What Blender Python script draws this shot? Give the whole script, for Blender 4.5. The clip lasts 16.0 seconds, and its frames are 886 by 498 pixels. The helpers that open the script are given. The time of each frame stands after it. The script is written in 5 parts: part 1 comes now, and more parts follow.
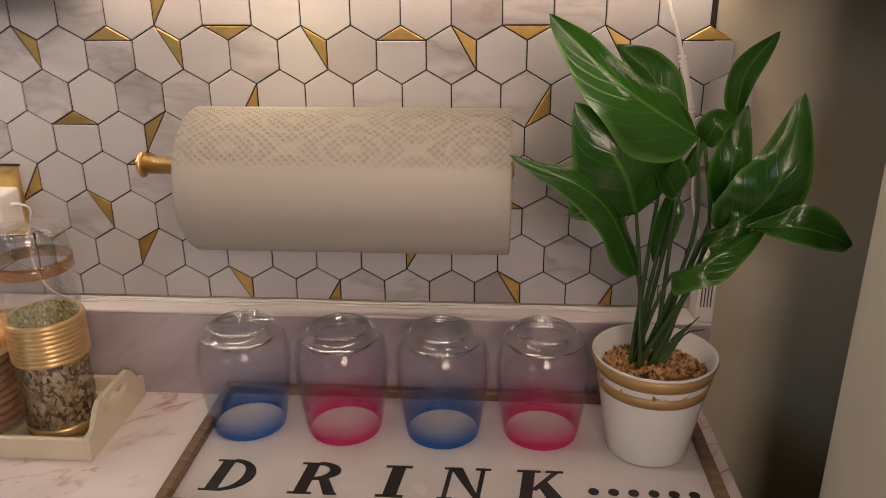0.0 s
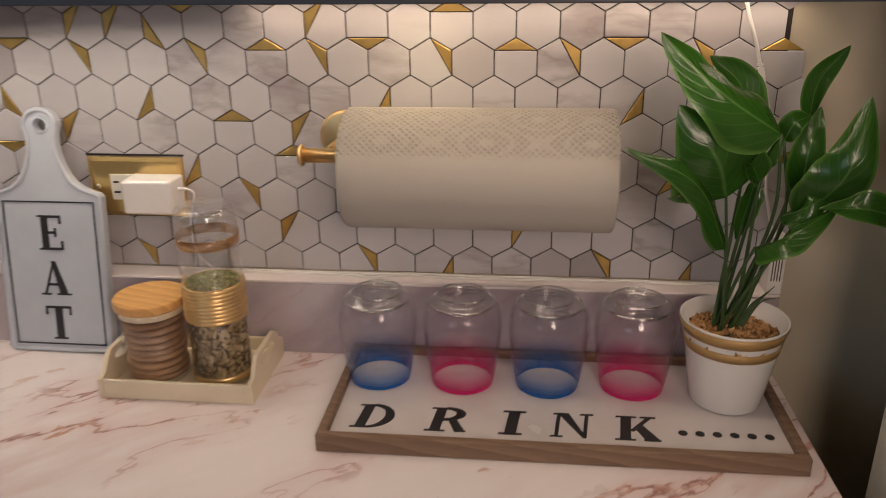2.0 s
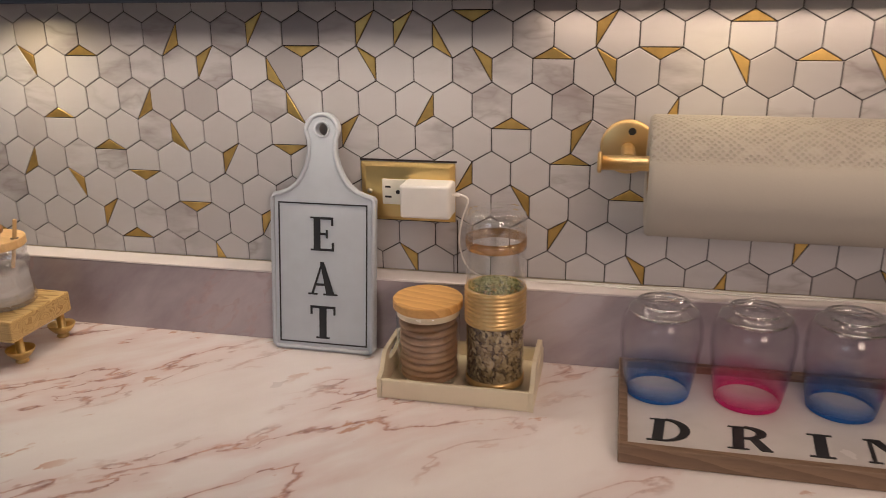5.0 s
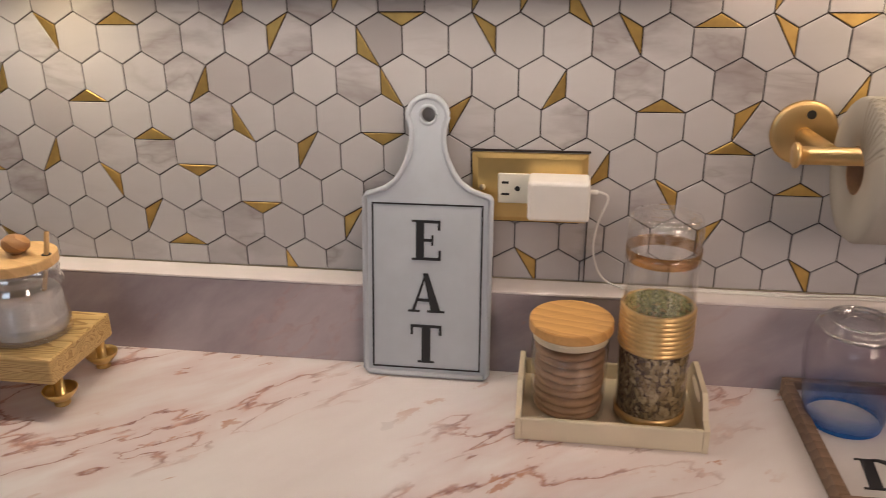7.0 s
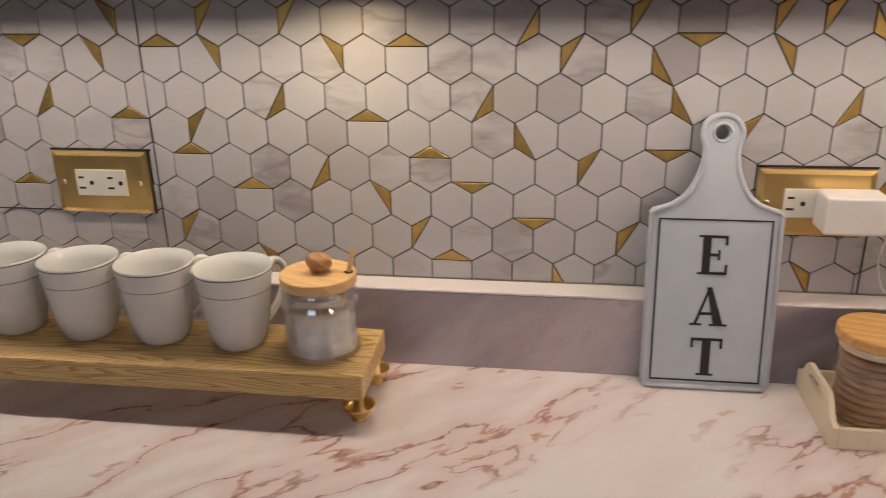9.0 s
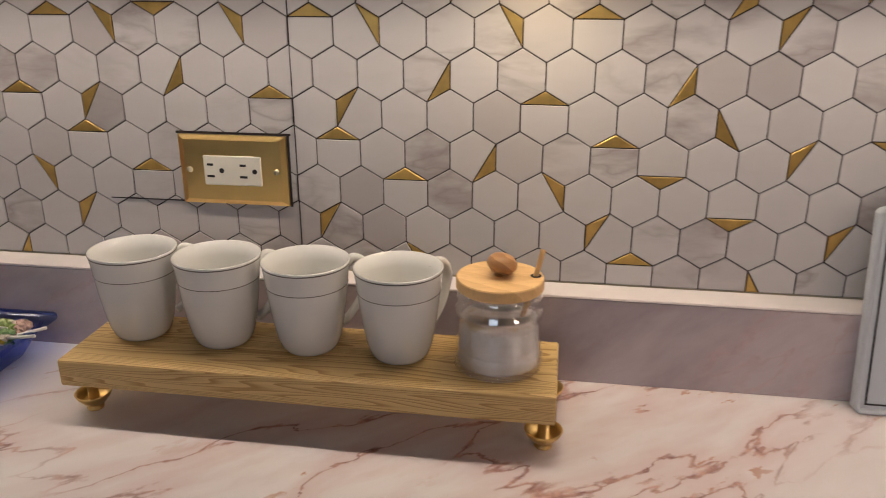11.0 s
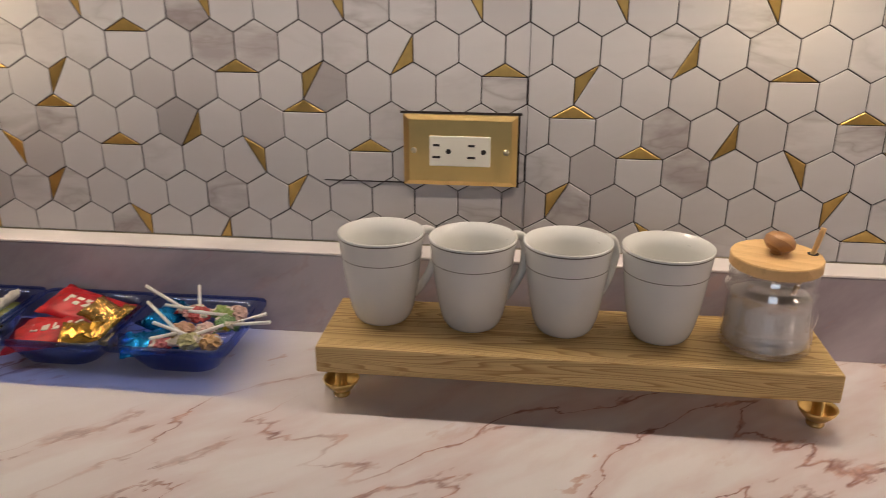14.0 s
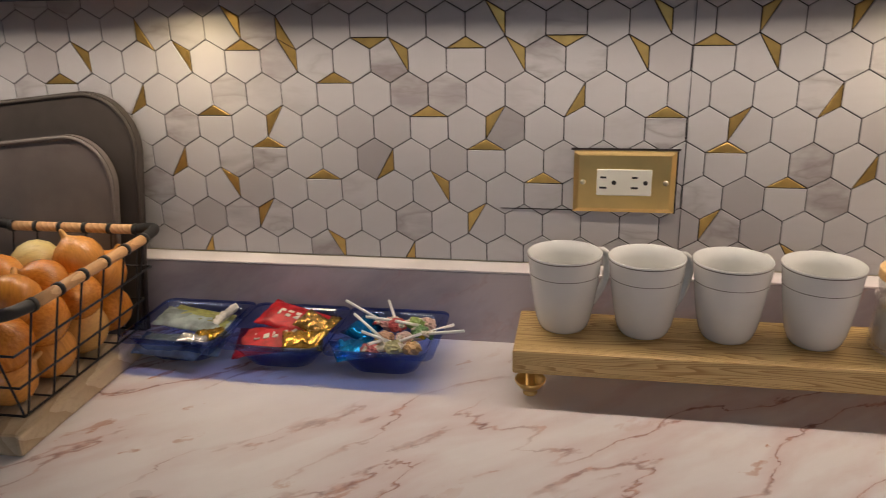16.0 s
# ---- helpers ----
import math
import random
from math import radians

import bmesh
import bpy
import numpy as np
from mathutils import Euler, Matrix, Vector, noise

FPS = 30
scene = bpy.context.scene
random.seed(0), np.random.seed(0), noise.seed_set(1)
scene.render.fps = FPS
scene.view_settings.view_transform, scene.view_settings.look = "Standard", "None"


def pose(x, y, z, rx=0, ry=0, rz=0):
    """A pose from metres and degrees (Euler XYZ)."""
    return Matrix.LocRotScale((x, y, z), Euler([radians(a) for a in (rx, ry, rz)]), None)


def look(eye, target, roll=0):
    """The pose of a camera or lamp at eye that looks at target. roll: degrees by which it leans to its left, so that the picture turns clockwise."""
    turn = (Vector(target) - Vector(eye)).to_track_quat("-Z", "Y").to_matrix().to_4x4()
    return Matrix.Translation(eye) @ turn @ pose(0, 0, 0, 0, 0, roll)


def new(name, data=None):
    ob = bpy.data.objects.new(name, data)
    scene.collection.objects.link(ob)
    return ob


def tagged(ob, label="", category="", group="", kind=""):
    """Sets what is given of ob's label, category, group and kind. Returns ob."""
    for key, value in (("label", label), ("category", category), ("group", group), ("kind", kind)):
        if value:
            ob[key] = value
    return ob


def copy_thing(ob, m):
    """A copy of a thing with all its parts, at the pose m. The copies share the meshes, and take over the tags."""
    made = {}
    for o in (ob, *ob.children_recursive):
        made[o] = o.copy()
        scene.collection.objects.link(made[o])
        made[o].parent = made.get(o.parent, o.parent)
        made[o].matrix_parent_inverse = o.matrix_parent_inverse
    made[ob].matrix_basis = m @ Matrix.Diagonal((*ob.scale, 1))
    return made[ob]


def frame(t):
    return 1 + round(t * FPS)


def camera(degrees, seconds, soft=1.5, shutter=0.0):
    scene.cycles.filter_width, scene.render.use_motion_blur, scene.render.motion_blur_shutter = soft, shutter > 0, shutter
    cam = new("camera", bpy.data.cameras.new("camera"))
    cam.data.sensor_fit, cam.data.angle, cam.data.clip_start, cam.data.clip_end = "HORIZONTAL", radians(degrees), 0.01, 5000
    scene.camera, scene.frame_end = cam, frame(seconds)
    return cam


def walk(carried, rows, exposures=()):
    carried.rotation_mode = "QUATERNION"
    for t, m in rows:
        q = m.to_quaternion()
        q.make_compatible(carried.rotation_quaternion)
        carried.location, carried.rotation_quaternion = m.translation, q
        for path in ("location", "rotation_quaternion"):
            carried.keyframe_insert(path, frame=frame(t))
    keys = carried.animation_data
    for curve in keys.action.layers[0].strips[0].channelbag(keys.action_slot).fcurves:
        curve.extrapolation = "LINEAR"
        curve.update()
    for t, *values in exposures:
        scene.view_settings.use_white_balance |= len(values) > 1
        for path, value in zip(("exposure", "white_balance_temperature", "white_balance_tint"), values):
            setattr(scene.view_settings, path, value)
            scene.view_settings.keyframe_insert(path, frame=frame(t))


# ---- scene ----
cam = camera(59.2, 16.0, soft=0.9, shutter=0.5)
PATH = [
    (0, (0.138, -0.729, 0.43), (0.008, 1.138, -0.277), -0.4),
    (0.5, (0.135, -0.716, 0.436), (-0.003, 1.145, -0.283), -0.4),
    (1, (0.125, -0.728, 0.441), (-0.026, 1.13, -0.285), -0.5),
    (1.5, (0.097, -0.776, 0.442), (-0.073, 1.081, -0.282), -0.5),
    (2, (0.061, -0.859, 0.458), (-0.138, 0.998, -0.258), -0.7),
    (2.5, (0.034, -0.935, 0.46), (-0.202, 0.934, -0.212), -0.7),
    (3, (0.002, -1.002, 0.454), (-0.28, 0.876, -0.174), -0.4),
    (3.5, (-0.021, -1.021, 0.451), (-0.352, 0.855, -0.158), -0.1),
    (4, (-0.058, -0.997, 0.44), (-0.449, 0.87, -0.162), -0.2),
    (4.5, (-0.106, -0.948, 0.432), (-0.529, 0.909, -0.179), -0.6),
    (7, (-0.369, -0.772, 0.432), (-0.649, 1.069, -0.299), -0.6),
    (7.5, (-0.441, -0.78, 0.447), (-0.686, 1.062, -0.292), -0.5),
    (8, (-0.522, -0.793, 0.45), (-0.75, 1.055, -0.279), -0.6),
    (8.5, (-0.601, -0.817, 0.441), (-0.832, 1.045, -0.252), -0.79),
    (9, (-0.672, -0.829, 0.442), (-0.932, 1.028, -0.254), -0.81),
    (9.5, (-0.728, -0.833, 0.421), (-0.992, 1.035, -0.24), -0.2),
    (10, (-0.765, -0.821, 0.408), (-1.055, 1.048, -0.238), 0.0),
    (12.5, (-0.989, -0.685, 0.398), (-1.246, 1.159, -0.34), 0.2),
    (13, (-1.024, -0.707, 0.395), (-1.249, 1.142, -0.339), 0.3),
    (13.5, (-1.065, -0.744, 0.392), (-1.294, 1.109, -0.331), 0.2),
    (14, (-1.115, -0.785, 0.395), (-1.334, 1.071, -0.322), 0.02),
    (14.5, (-1.159, -0.83, 0.396), (-1.398, 1.031, -0.297), -0.26),
    (15, (-1.19, -0.867, 0.411), (-1.439, 0.993, -0.28), -0.5),
    (15.5, (-1.216, -0.906, 0.42), (-1.505, 0.959, -0.244), -1.0),
    (16, (-1.236, -0.919, 0.433), (-1.585, 0.938, -0.221), -1.5),
]
walk(cam, [(t, look(eye, target, roll)) for t, eye, target, roll in PATH])

# ---- light ----
world = bpy.data.worlds.new("room_world")
scene.world = world
world.use_nodes = True
world.node_tree.nodes["Background"].inputs[0].default_value = (0.012, 0.014, 0.018, 1)
world.node_tree.nodes["Background"].inputs[1].default_value = 1.0
scene.view_settings.exposure = 0.0


def area_lamp(name, where, target, sx, sy, watts, color, spread=180):
    data = bpy.data.lights.new(name, "AREA")
    data.shape, data.size, data.size_y = "RECTANGLE", sx, sy
    data.energy, data.color, data.spread = watts, color, radians(spread)
    ob = new(name, data)
    ob.matrix_world = look(where, target)
    return ob


WARM = (1.0, 0.835, 0.69)
WARM_END = (1.0, 0.755, 0.57)
area_lamp("strip_light", (-1.40, -0.090, 0.412), (-1.40, -0.170, 0), 2.3, 0.010, 3.35, WARM, 171)
area_lamp("strip_light", (0.05, -0.022, 0.412), (0.05, -0.022, 0), 0.58, 0.010, 0.30, WARM_END, 166)
area_lamp("strip_light", (0.05, -0.215, 0.412), (0.05, -0.200, 0), 0.58, 0.010, 0.45, WARM_END, 164)
for lamp_x, lamp_w in ((-1.70, 0.17), (-0.875, 0.15), (-0.05, 0.075)):
    area_lamp("puck_light", (lamp_x, -0.066, 0.409), (lamp_x, -0.062, 0), 0.055, 0.055, lamp_w, (1.0, 0.78, 0.46), 165)
# added fill, no lamp seen: cool across the room, warm behind the camera
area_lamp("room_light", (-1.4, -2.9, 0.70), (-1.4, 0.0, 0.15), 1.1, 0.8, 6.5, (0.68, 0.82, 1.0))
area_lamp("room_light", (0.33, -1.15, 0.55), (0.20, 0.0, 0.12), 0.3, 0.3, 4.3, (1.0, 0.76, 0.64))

# ---- materials ----


class Nodes:
    """A short way to write node trees."""

    def __init__(self, name):
        self.mat = bpy.data.materials.new(name)
        self.mat.use_nodes = True
        self.tree = self.mat.node_tree
        self.bsdf = self.tree.nodes["Principled BSDF"]
        self.out = self.tree.nodes["Material Output"]

    def add(self, kind, props=None, **values):
        n = self.tree.nodes.new(kind)
        for key, value in (props or {}).items():
            setattr(n, key, value)
        for key, value in values.items():
            self.put(n, int(key[1:]) if key[0] == "i" and key[1:].isdigit() else key.replace("_", " "), value)
        return n

    def put(self, n, key, value):
        if isinstance(value, bpy.types.NodeSocket):
            self.tree.links.new(value, n.inputs[key])
        else:
            n.inputs[key].default_value = value

    def ramp(self, fac, *stops):
        n = self.tree.nodes.new("ShaderNodeValToRGB")
        e = n.color_ramp.elements
        while len(e) < len(stops):
            e.new(0.5)
        for el, (pos, col) in zip(e, stops):
            el.position = pos
            el.color = (*col, 1) if isinstance(col, tuple) else (col, col, col, 1)
        self.put(n, 0, fac)
        return n.outputs[0]

    def mix(self, fac, a, b, blend="MIX"):
        n = self.tree.nodes.new("ShaderNodeMix")
        n.data_type, n.blend_type = "RGBA", blend
        for i, v in ((0, fac), (6, a), (7, b)):
            self.put(n, i, (*v, 1) if isinstance(v, tuple) and len(v) == 3 else v)
        return n.outputs[2]

    def maths(self, op, a, b=0.0):
        n = self.tree.nodes.new("ShaderNodeMath")
        n.operation = op
        self.put(n, 0, a)
        self.put(n, 1, b)
        return n.outputs[0]

    def coords(self, scale=(1, 1, 1), turn=(0, 0, 0), shift=None, kind="Object"):
        c = self.add("ShaderNodeTexCoord").outputs[kind]
        m = self.add("ShaderNodeMapping", Vector=c, Scale=scale, Rotation=turn)
        if shift is not None:
            self.put(m, "Location", shift)
        return m.outputs[0]

    def noise(self, vec, scale, detail=3, rough=0.5, distort=0.0):
        return self.add("ShaderNodeTexNoise", Vector=vec, Scale=scale, Detail=detail, Roughness=rough, Distortion=distort).outputs[0]

    def gloss(self, ior):
        """How much a clear surface mirrors, seen from either side."""
        f = self.add("ShaderNodeLayerWeight", Blend=0.5).outputs["Facing"]
        low = ((ior - 1) / (ior + 1)) ** 2
        return self.maths("ADD", low * 1.2, self.maths("MULTIPLY", self.maths("POWER", f, 5.0), 0.9))

    def bump(self, height, strength=0.2, dist=0.002):
        b = self.add("ShaderNodeBump", Strength=strength, Distance=dist, Height=height)
        self.put(self.bsdf, "Normal", b.outputs[0])

    def set(self, color=None, rough=None, metal=None, **more):
        for key, v in (("Base Color", color), ("Roughness", rough), ("Metallic", metal)):
            if v is not None:
                self.put(self.bsdf, key, (*v, 1) if isinstance(v, tuple) and len(v) == 3 else v)
        for key, v in more.items():
            self.put(self.bsdf, key.replace("_", " "), v)
        return self.mat


def plain(name, color, rough=0.5, metal=0.0, vary=0.06, scale=30, bump=0.0, **more):
    n = Nodes(name)
    f = n.noise(n.coords(), scale, 4)
    c2 = tuple(min(1, c * (1 - vary * 3)) for c in color)
    col = n.mix(n.ramp(f, (0.35, 0.0), (0.7, 1.0)), color, c2)
    r = n.maths("ADD", rough - 0.05, n.maths("MULTIPLY", f, 0.12))
    if bump:
        n.bump(f, bump, 0.001)
    return n.set(col, r, metal, **more)


def marble(name, base, tint, rough, strong=1.0, upright=False):
    """Rose marble print: broken red-brown strokes that run in slanting bands, flecks and a soft wash."""
    n = Nodes(name)
    v = n.coords((1, 1, 1), (0, radians(35), 0) if upright else (0, 0, radians(-40)))
    warp = n.noise(v, 5, 4, 0.6)
    vec = n.mix(0.055, v, n.add("ShaderNodeTexNoise", Vector=v, Scale=5.0, Detail=4.0).outputs[1])
    st = n.add("ShaderNodeMapping", Vector=vec, Scale=(1.25, 4.2, 3.2)).outputs[0]
    f1 = n.noise(st, 3.8, 5, 0.5)
    ridge = n.maths("ABSOLUTE", n.maths("SUBTRACT", f1, 0.5))
    width = n.ramp(n.noise(v, 17, 5, 0.68), (0.40, 0.004), (0.55, 0.020), (0.70, 0.048))
    line = n.maths("MAXIMUM", n.maths("SUBTRACT", 1.0, n.maths("DIVIDE", ridge, width)), 0.0)
    line = n.ramp(line, (0.0, 0.0), (0.85, 1.0))
    band = n.noise(st, 1.5, 3, 0.55)
    mask = n.ramp(band, (0.45, 0.0), (0.55, 1.0))
    f2 = n.noise(n.add("ShaderNodeMapping", Vector=vec, Scale=(2.2, 5.5, 4.0)).outputs[0], 6.0, 5, 0.6)
    fleck = n.ramp(f2, (0.635, 0.0), (0.665, 1.0))
    fmask = n.ramp(n.noise(v, 4.5, 2), (0.44, 0.0), (0.60, 1.0))
    smoke = n.ramp(n.noise(st, 2.2, 6, 0.6), (0.40, 0.0), (0.68, 1.0))
    wash = n.maths("MULTIPLY", n.ramp(ridge, (0.0, 1.0), (0.13, 0.0)), mask)
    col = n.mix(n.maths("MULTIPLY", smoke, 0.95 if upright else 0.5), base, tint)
    col = n.mix(n.maths("MULTIPLY", wash, 0.50 * strong), col, (0.62, 0.42, 0.40))
    vein = n.mix(n.ramp(n.noise(v, 55, 4, 0.65), (0.36, 0.0), (0.64, 1.0)), (0.22, 0.075, 0.062), (0.62, 0.36, 0.29))
    col = n.mix(n.maths("MULTIPLY", n.maths("MULTIPLY", line, mask), 0.92 * strong), col, vein)
    col = n.mix(n.maths("MULTIPLY", n.maths("MULTIPLY", fleck, fmask), 0.80 * strong), col, (0.50, 0.22, 0.12))
    n.bump(warp, 0.03, 0.0005)
    return n.set(col, n.maths("ADD", rough, n.maths("MULTIPLY", warp, 0.1)), 0.0)


def glassy(name, tint, ior=1.45, rough=0.02):
    n = Nodes(name)
    fr = n.gloss(ior)
    tr = n.add("ShaderNodeBsdfTransparent", Color=(*tint, 1))
    gl = n.add("ShaderNodeBsdfGlossy", Color=(1, 1, 1, 1), Roughness=rough)
    mx = n.add("ShaderNodeMixShader", i0=fr, i1=tr.outputs[0], i2=gl.outputs[0])
    n.tree.links.new(mx.outputs[0], n.out.inputs[0])
    return n.mat


def dipped_glass(name, dye):
    """Clear glass whose rim is sprayed with a dye that fades out upwards."""
    n = Nodes(name)
    z = n.add("ShaderNodeSeparateXYZ", Vector=n.add("ShaderNodeTexCoord").outputs["Object"]).outputs[2]
    wob = n.maths("ADD", z, n.maths("MULTIPLY", n.noise(n.coords(), 40, 3), 0.008))
    fade = n.ramp(n.maths("MULTIPLY", wob, 20.0), (0.04, 0.92), (0.14, 0.66), (0.30, 0.36), (0.52, 0.13), (0.82, 0.0))
    fr = n.gloss(1.38)
    clear = n.mix(fade, (0.995, 0.99, 0.995), dye)
    tr = n.add("ShaderNodeBsdfTransparent", Color=clear)
    df = n.add("ShaderNodeBsdfTranslucent", Color=(*dye, 1))
    d2 = n.add("ShaderNodeBsdfDiffuse", Color=(*dye, 1))
    dd = n.add("ShaderNodeMixShader", i0=0.5, i1=df.outputs[0], i2=d2.outputs[0])
    body = n.add("ShaderNodeMixShader", i0=n.maths("MULTIPLY", fade, 0.6), i1=tr.outputs[0], i2=dd.outputs[0])
    gl = n.add("ShaderNodeBsdfGlossy", Roughness=0.03)
    mx = n.add("ShaderNodeMixShader", i0=fr, i1=body.outputs[0], i2=gl.outputs[0])
    n.tree.links.new(mx.outputs[0], n.out.inputs[0])
    return n.mat


def pine(name, light, dark):
    """Sawn pine: long wandering year rings along x, with fine fibre."""
    n = Nodes(name)
    v = n.coords((0.50, 7.0, 11.0), (0, radians(1.2), radians(1.5)))
    f = n.noise(v, 3.2, 2, 0.45)
    ring = n.maths("FRACT", n.maths("MULTIPLY", f, 34.0))
    late = n.ramp(ring, (0.0, 0.05), (0.55, 0.25), (0.88, 1.0), (0.97, 0.8), (1.0, 0.05))
    fibre = n.noise(n.coords((7, 420, 420)), 1.0, 4, 0.65)
    tone = n.noise(n.coords((2, 9, 9)), 3.0, 3)
    col = n.mix(n.maths("MULTIPLY", late, 0.85), n.mix(tone, light, tuple(c * 0.8 for c in light)), dark)
    col = n.mix(n.maths("MULTIPLY", n.ramp(fibre, (0.5, 0.0), (0.75, 1.0)), 0.35), col, tuple(c * 0.75 for c in dark))
    n.bump(n.maths("ADD", fibre, n.maths("MULTIPLY", late, 0.6)), 0.25, 0.0006)
    return n.set(col, 0.46)


def printed_wrap(name, main, accent):
    """Clear sweet paper printed with spots of two colours on cream."""
    n = Nodes(name)
    cells = n.add("ShaderNodeTexVoronoi", Vector=n.coords(), Scale=95.0)
    pick = n.add("ShaderNodeSeparateXYZ", Vector=cells.outputs[1]).outputs[0]
    col = n.ramp(pick, (0.0, (0.66, 0.60, 0.50)), (0.18, (0.58, 0.50, 0.38)), (0.22, main), (0.74, main), (0.78, accent), (1.0, accent))
    n.bump(n.noise(n.coords(), 240, 3), 0.6, 0.002)
    return n.set(col, 0.22)


def wood(name, light, dark, stretch, scale=1.0, rough=0.5, turn=(0, 0, 0)):
    n = Nodes(name)
    v = n.coords(stretch, turn)
    bend = n.mix(0.06, v, n.add("ShaderNodeTexNoise", Vector=v, Scale=2.2 * scale, Detail=2.0).outputs[1])
    w = n.add("ShaderNodeTexWave", {"wave_type": "BANDS", "bands_direction": "DIAGONAL", "wave_profile": "SAW"}, Vector=bend, Scale=16 * scale, Distortion=3.5, Detail=3.0, Detail_Scale=1.2).outputs[1]
    g = n.noise(n.coords(tuple(s * 6 for s in stretch), turn), 24 * scale, 4, 0.6)
    col = n.mix(n.ramp(w, (0.1, 0.0), (0.75, 0.75), (1.0, 1.0)), light, dark)
    col = n.mix(n.maths("MULTIPLY", n.ramp(g, (0.5, 0.0), (0.75, 1.0)), 0.4), col, tuple(c * 0.7 for c in dark))
    n.bump(g, 0.15, 0.0006)
    return n.set(col, rough)


def hex_tile():
    n = Nodes("marble_hex_tile")
    rnd = n.add("ShaderNodeObjectInfo").outputs["Random"]
    c = n.add("ShaderNodeTexCoord").outputs["Object"]
    off = n.add("ShaderNodeCombineXYZ", X=n.maths("MULTIPLY", rnd, 37.0), Y=n.maths("MULTIPLY", rnd, 91.0), Z=n.maths("MULTIPLY", rnd, 53.0)).outputs[0]
    v = n.add("ShaderNodeVectorMath", {"operation": "ADD"}, i0=c, i1=off).outputs[0]
    rot = n.add("ShaderNodeMapping", Vector=v, Rotation=(0, radians(40), 0), Scale=(0.7, 1, 2.0)).outputs[0]
    f = n.noise(rot, 11, 4, 0.5, 0.4)
    vein = n.ramp(n.maths("ABSOLUTE", n.maths("SUBTRACT", f, 0.5)), (0.0, 1.0), (0.016, 0.6), (0.06, 0.0))
    patch = n.ramp(n.noise(rot, 9, 5, 0.6), (0.47, 0.0), (0.64, 1.0))
    some = n.ramp(n.maths("FRACT", n.maths("MULTIPLY", rnd, 7.13)), (0.66, 0.07), (0.80, 0.6), (0.92, 1.0))
    shade = n.ramp(n.maths("FRACT", n.maths("MULTIPLY", rnd, 13.7)), (0.0, (0.49, 0.475, 0.48)), (0.90, (0.46, 0.445, 0.45)), (0.95, (0.40, 0.375, 0.375)), (1.0, (0.31, 0.29, 0.29)))
    col = n.mix(n.maths("MULTIPLY", some, n.maths("MULTIPLY", patch, 0.75)), shade, (0.27, 0.235, 0.24))
    col = n.mix(n.maths("MULTIPLY", some, n.maths("MULTIPLY", vein, 0.5)), col, (0.20, 0.165, 0.15))
    n.bump(n.noise(v, 60, 3), 0.04, 0.0004)
    return n.set(col, 0.36)


M_TILE = hex_tile()
M_GOLD_TILE = plain("brushed_gold_tile", (0.60, 0.40, 0.13), 0.36, 0.85, 0.08, 60, 0.05)
M_GROUT = plain("black_joint", (0.022, 0.016, 0.014), 0.8, 0, 0.1)
M_COUNTER = marble("rose_marble_laminate", (0.84, 0.80, 0.80), (0.68, 0.60, 0.60), 0.24)
# upstand: same laminate, with face shade and lit top put into the colours
M_SPLASH_SHADED = marble("rose_marble_shaded", (0.50, 0.45, 0.475), (0.24, 0.195, 0.225), 0.30, 0.22, True)
M_CAP_LIT = plain("lit_rose_edge", (0.80, 0.74, 0.73), 0.35, 0, 0.05, 12)
M_PAINT = plain("olive_grey_wall_paint", (0.60, 0.54, 0.41), 0.75, 0, 0.04, 8, 0.1)
M_NAVY = plain("navy_cabinet_paint", (0.045, 0.055, 0.075), 0.45, 0, 0.08, 12, 0.05)
M_ROOM = plain("warm_grey_paint", (0.45, 0.44, 0.42), 0.8, 0, 0.03, 6)
M_FLOOR = wood("floor_planks", (0.30, 0.22, 0.15), (0.18, 0.12, 0.08), (1, 4, 1))
M_CREAM = plain("cream_enamel", (0.62, 0.60, 0.52), 0.42, 0, 0.05, 5, 0.05)
M_WHITE = plain("white_enamel", (0.52, 0.56, 0.615), 0.35, 0, 0.02, 40)
M_BLACK = plain("black_lettering", (0.018, 0.017, 0.018), 0.5, 0, 0.1)
M_BRASS = plain("polished_brass", (0.80, 0.57, 0.23), 0.33, 1.0, 0.03, 25)
M_BRASS_SATIN = plain("satin_brass", (0.72, 0.51, 0.24), 0.36, 1.0, 0.03, 40)
M_POTGOLD = plain("matt_gold_paint", (0.44, 0.28, 0.11), 0.45, 0.25, 0.05, 60)
M_PLASTIC = plain("white_plastic", (0.80, 0.78, 0.75), 0.38, 0, 0.02)
M_IVORY = plain("ivory_plastic", (0.74, 0.71, 0.62), 0.4, 0, 0.02)
M_SLOT = plain("dark_slot", (0.02, 0.018, 0.016), 0.6)
M_STEEL = plain("screw_metal", (0.7, 0.62, 0.45), 0.35, 1.0)
M_PORCELAIN = plain("glazed_porcelain", (0.73, 0.725, 0.70), 0.10, 0, 0.02, 20)
M_SILVER = plain("silver_line", (0.15, 0.13, 0.11), 0.35, 0.6)
M_GLASS = glassy("clear_glass", (0.965, 0.965, 0.965), 1.75)
M_THICKGLASS = glassy("thick_clear_glass", (0.97, 0.97, 0.975), 2.2, 0.06)
M_GLINTGLASS = glassy("glint_glass", (0.92, 0.92, 0.93), 3.8, 0.16)
M_GOLDGLASS = glassy("gold_tinted_glass", (0.90, 0.68, 0.42), 2.0, 0.15)
M_BLUEGLASS = dipped_glass("blue_dipped_glass", (0.045, 0.28, 0.72))
M_PINKGLASS = dipped_glass("pink_dipped_glass", (0.95, 0.055, 0.38))
M_TRAYWOOD = wood("walnut_tray_wood", (0.24, 0.155, 0.10), (0.17, 0.105, 0.065), (0.3, 2, 2), 1.6, 0.55)
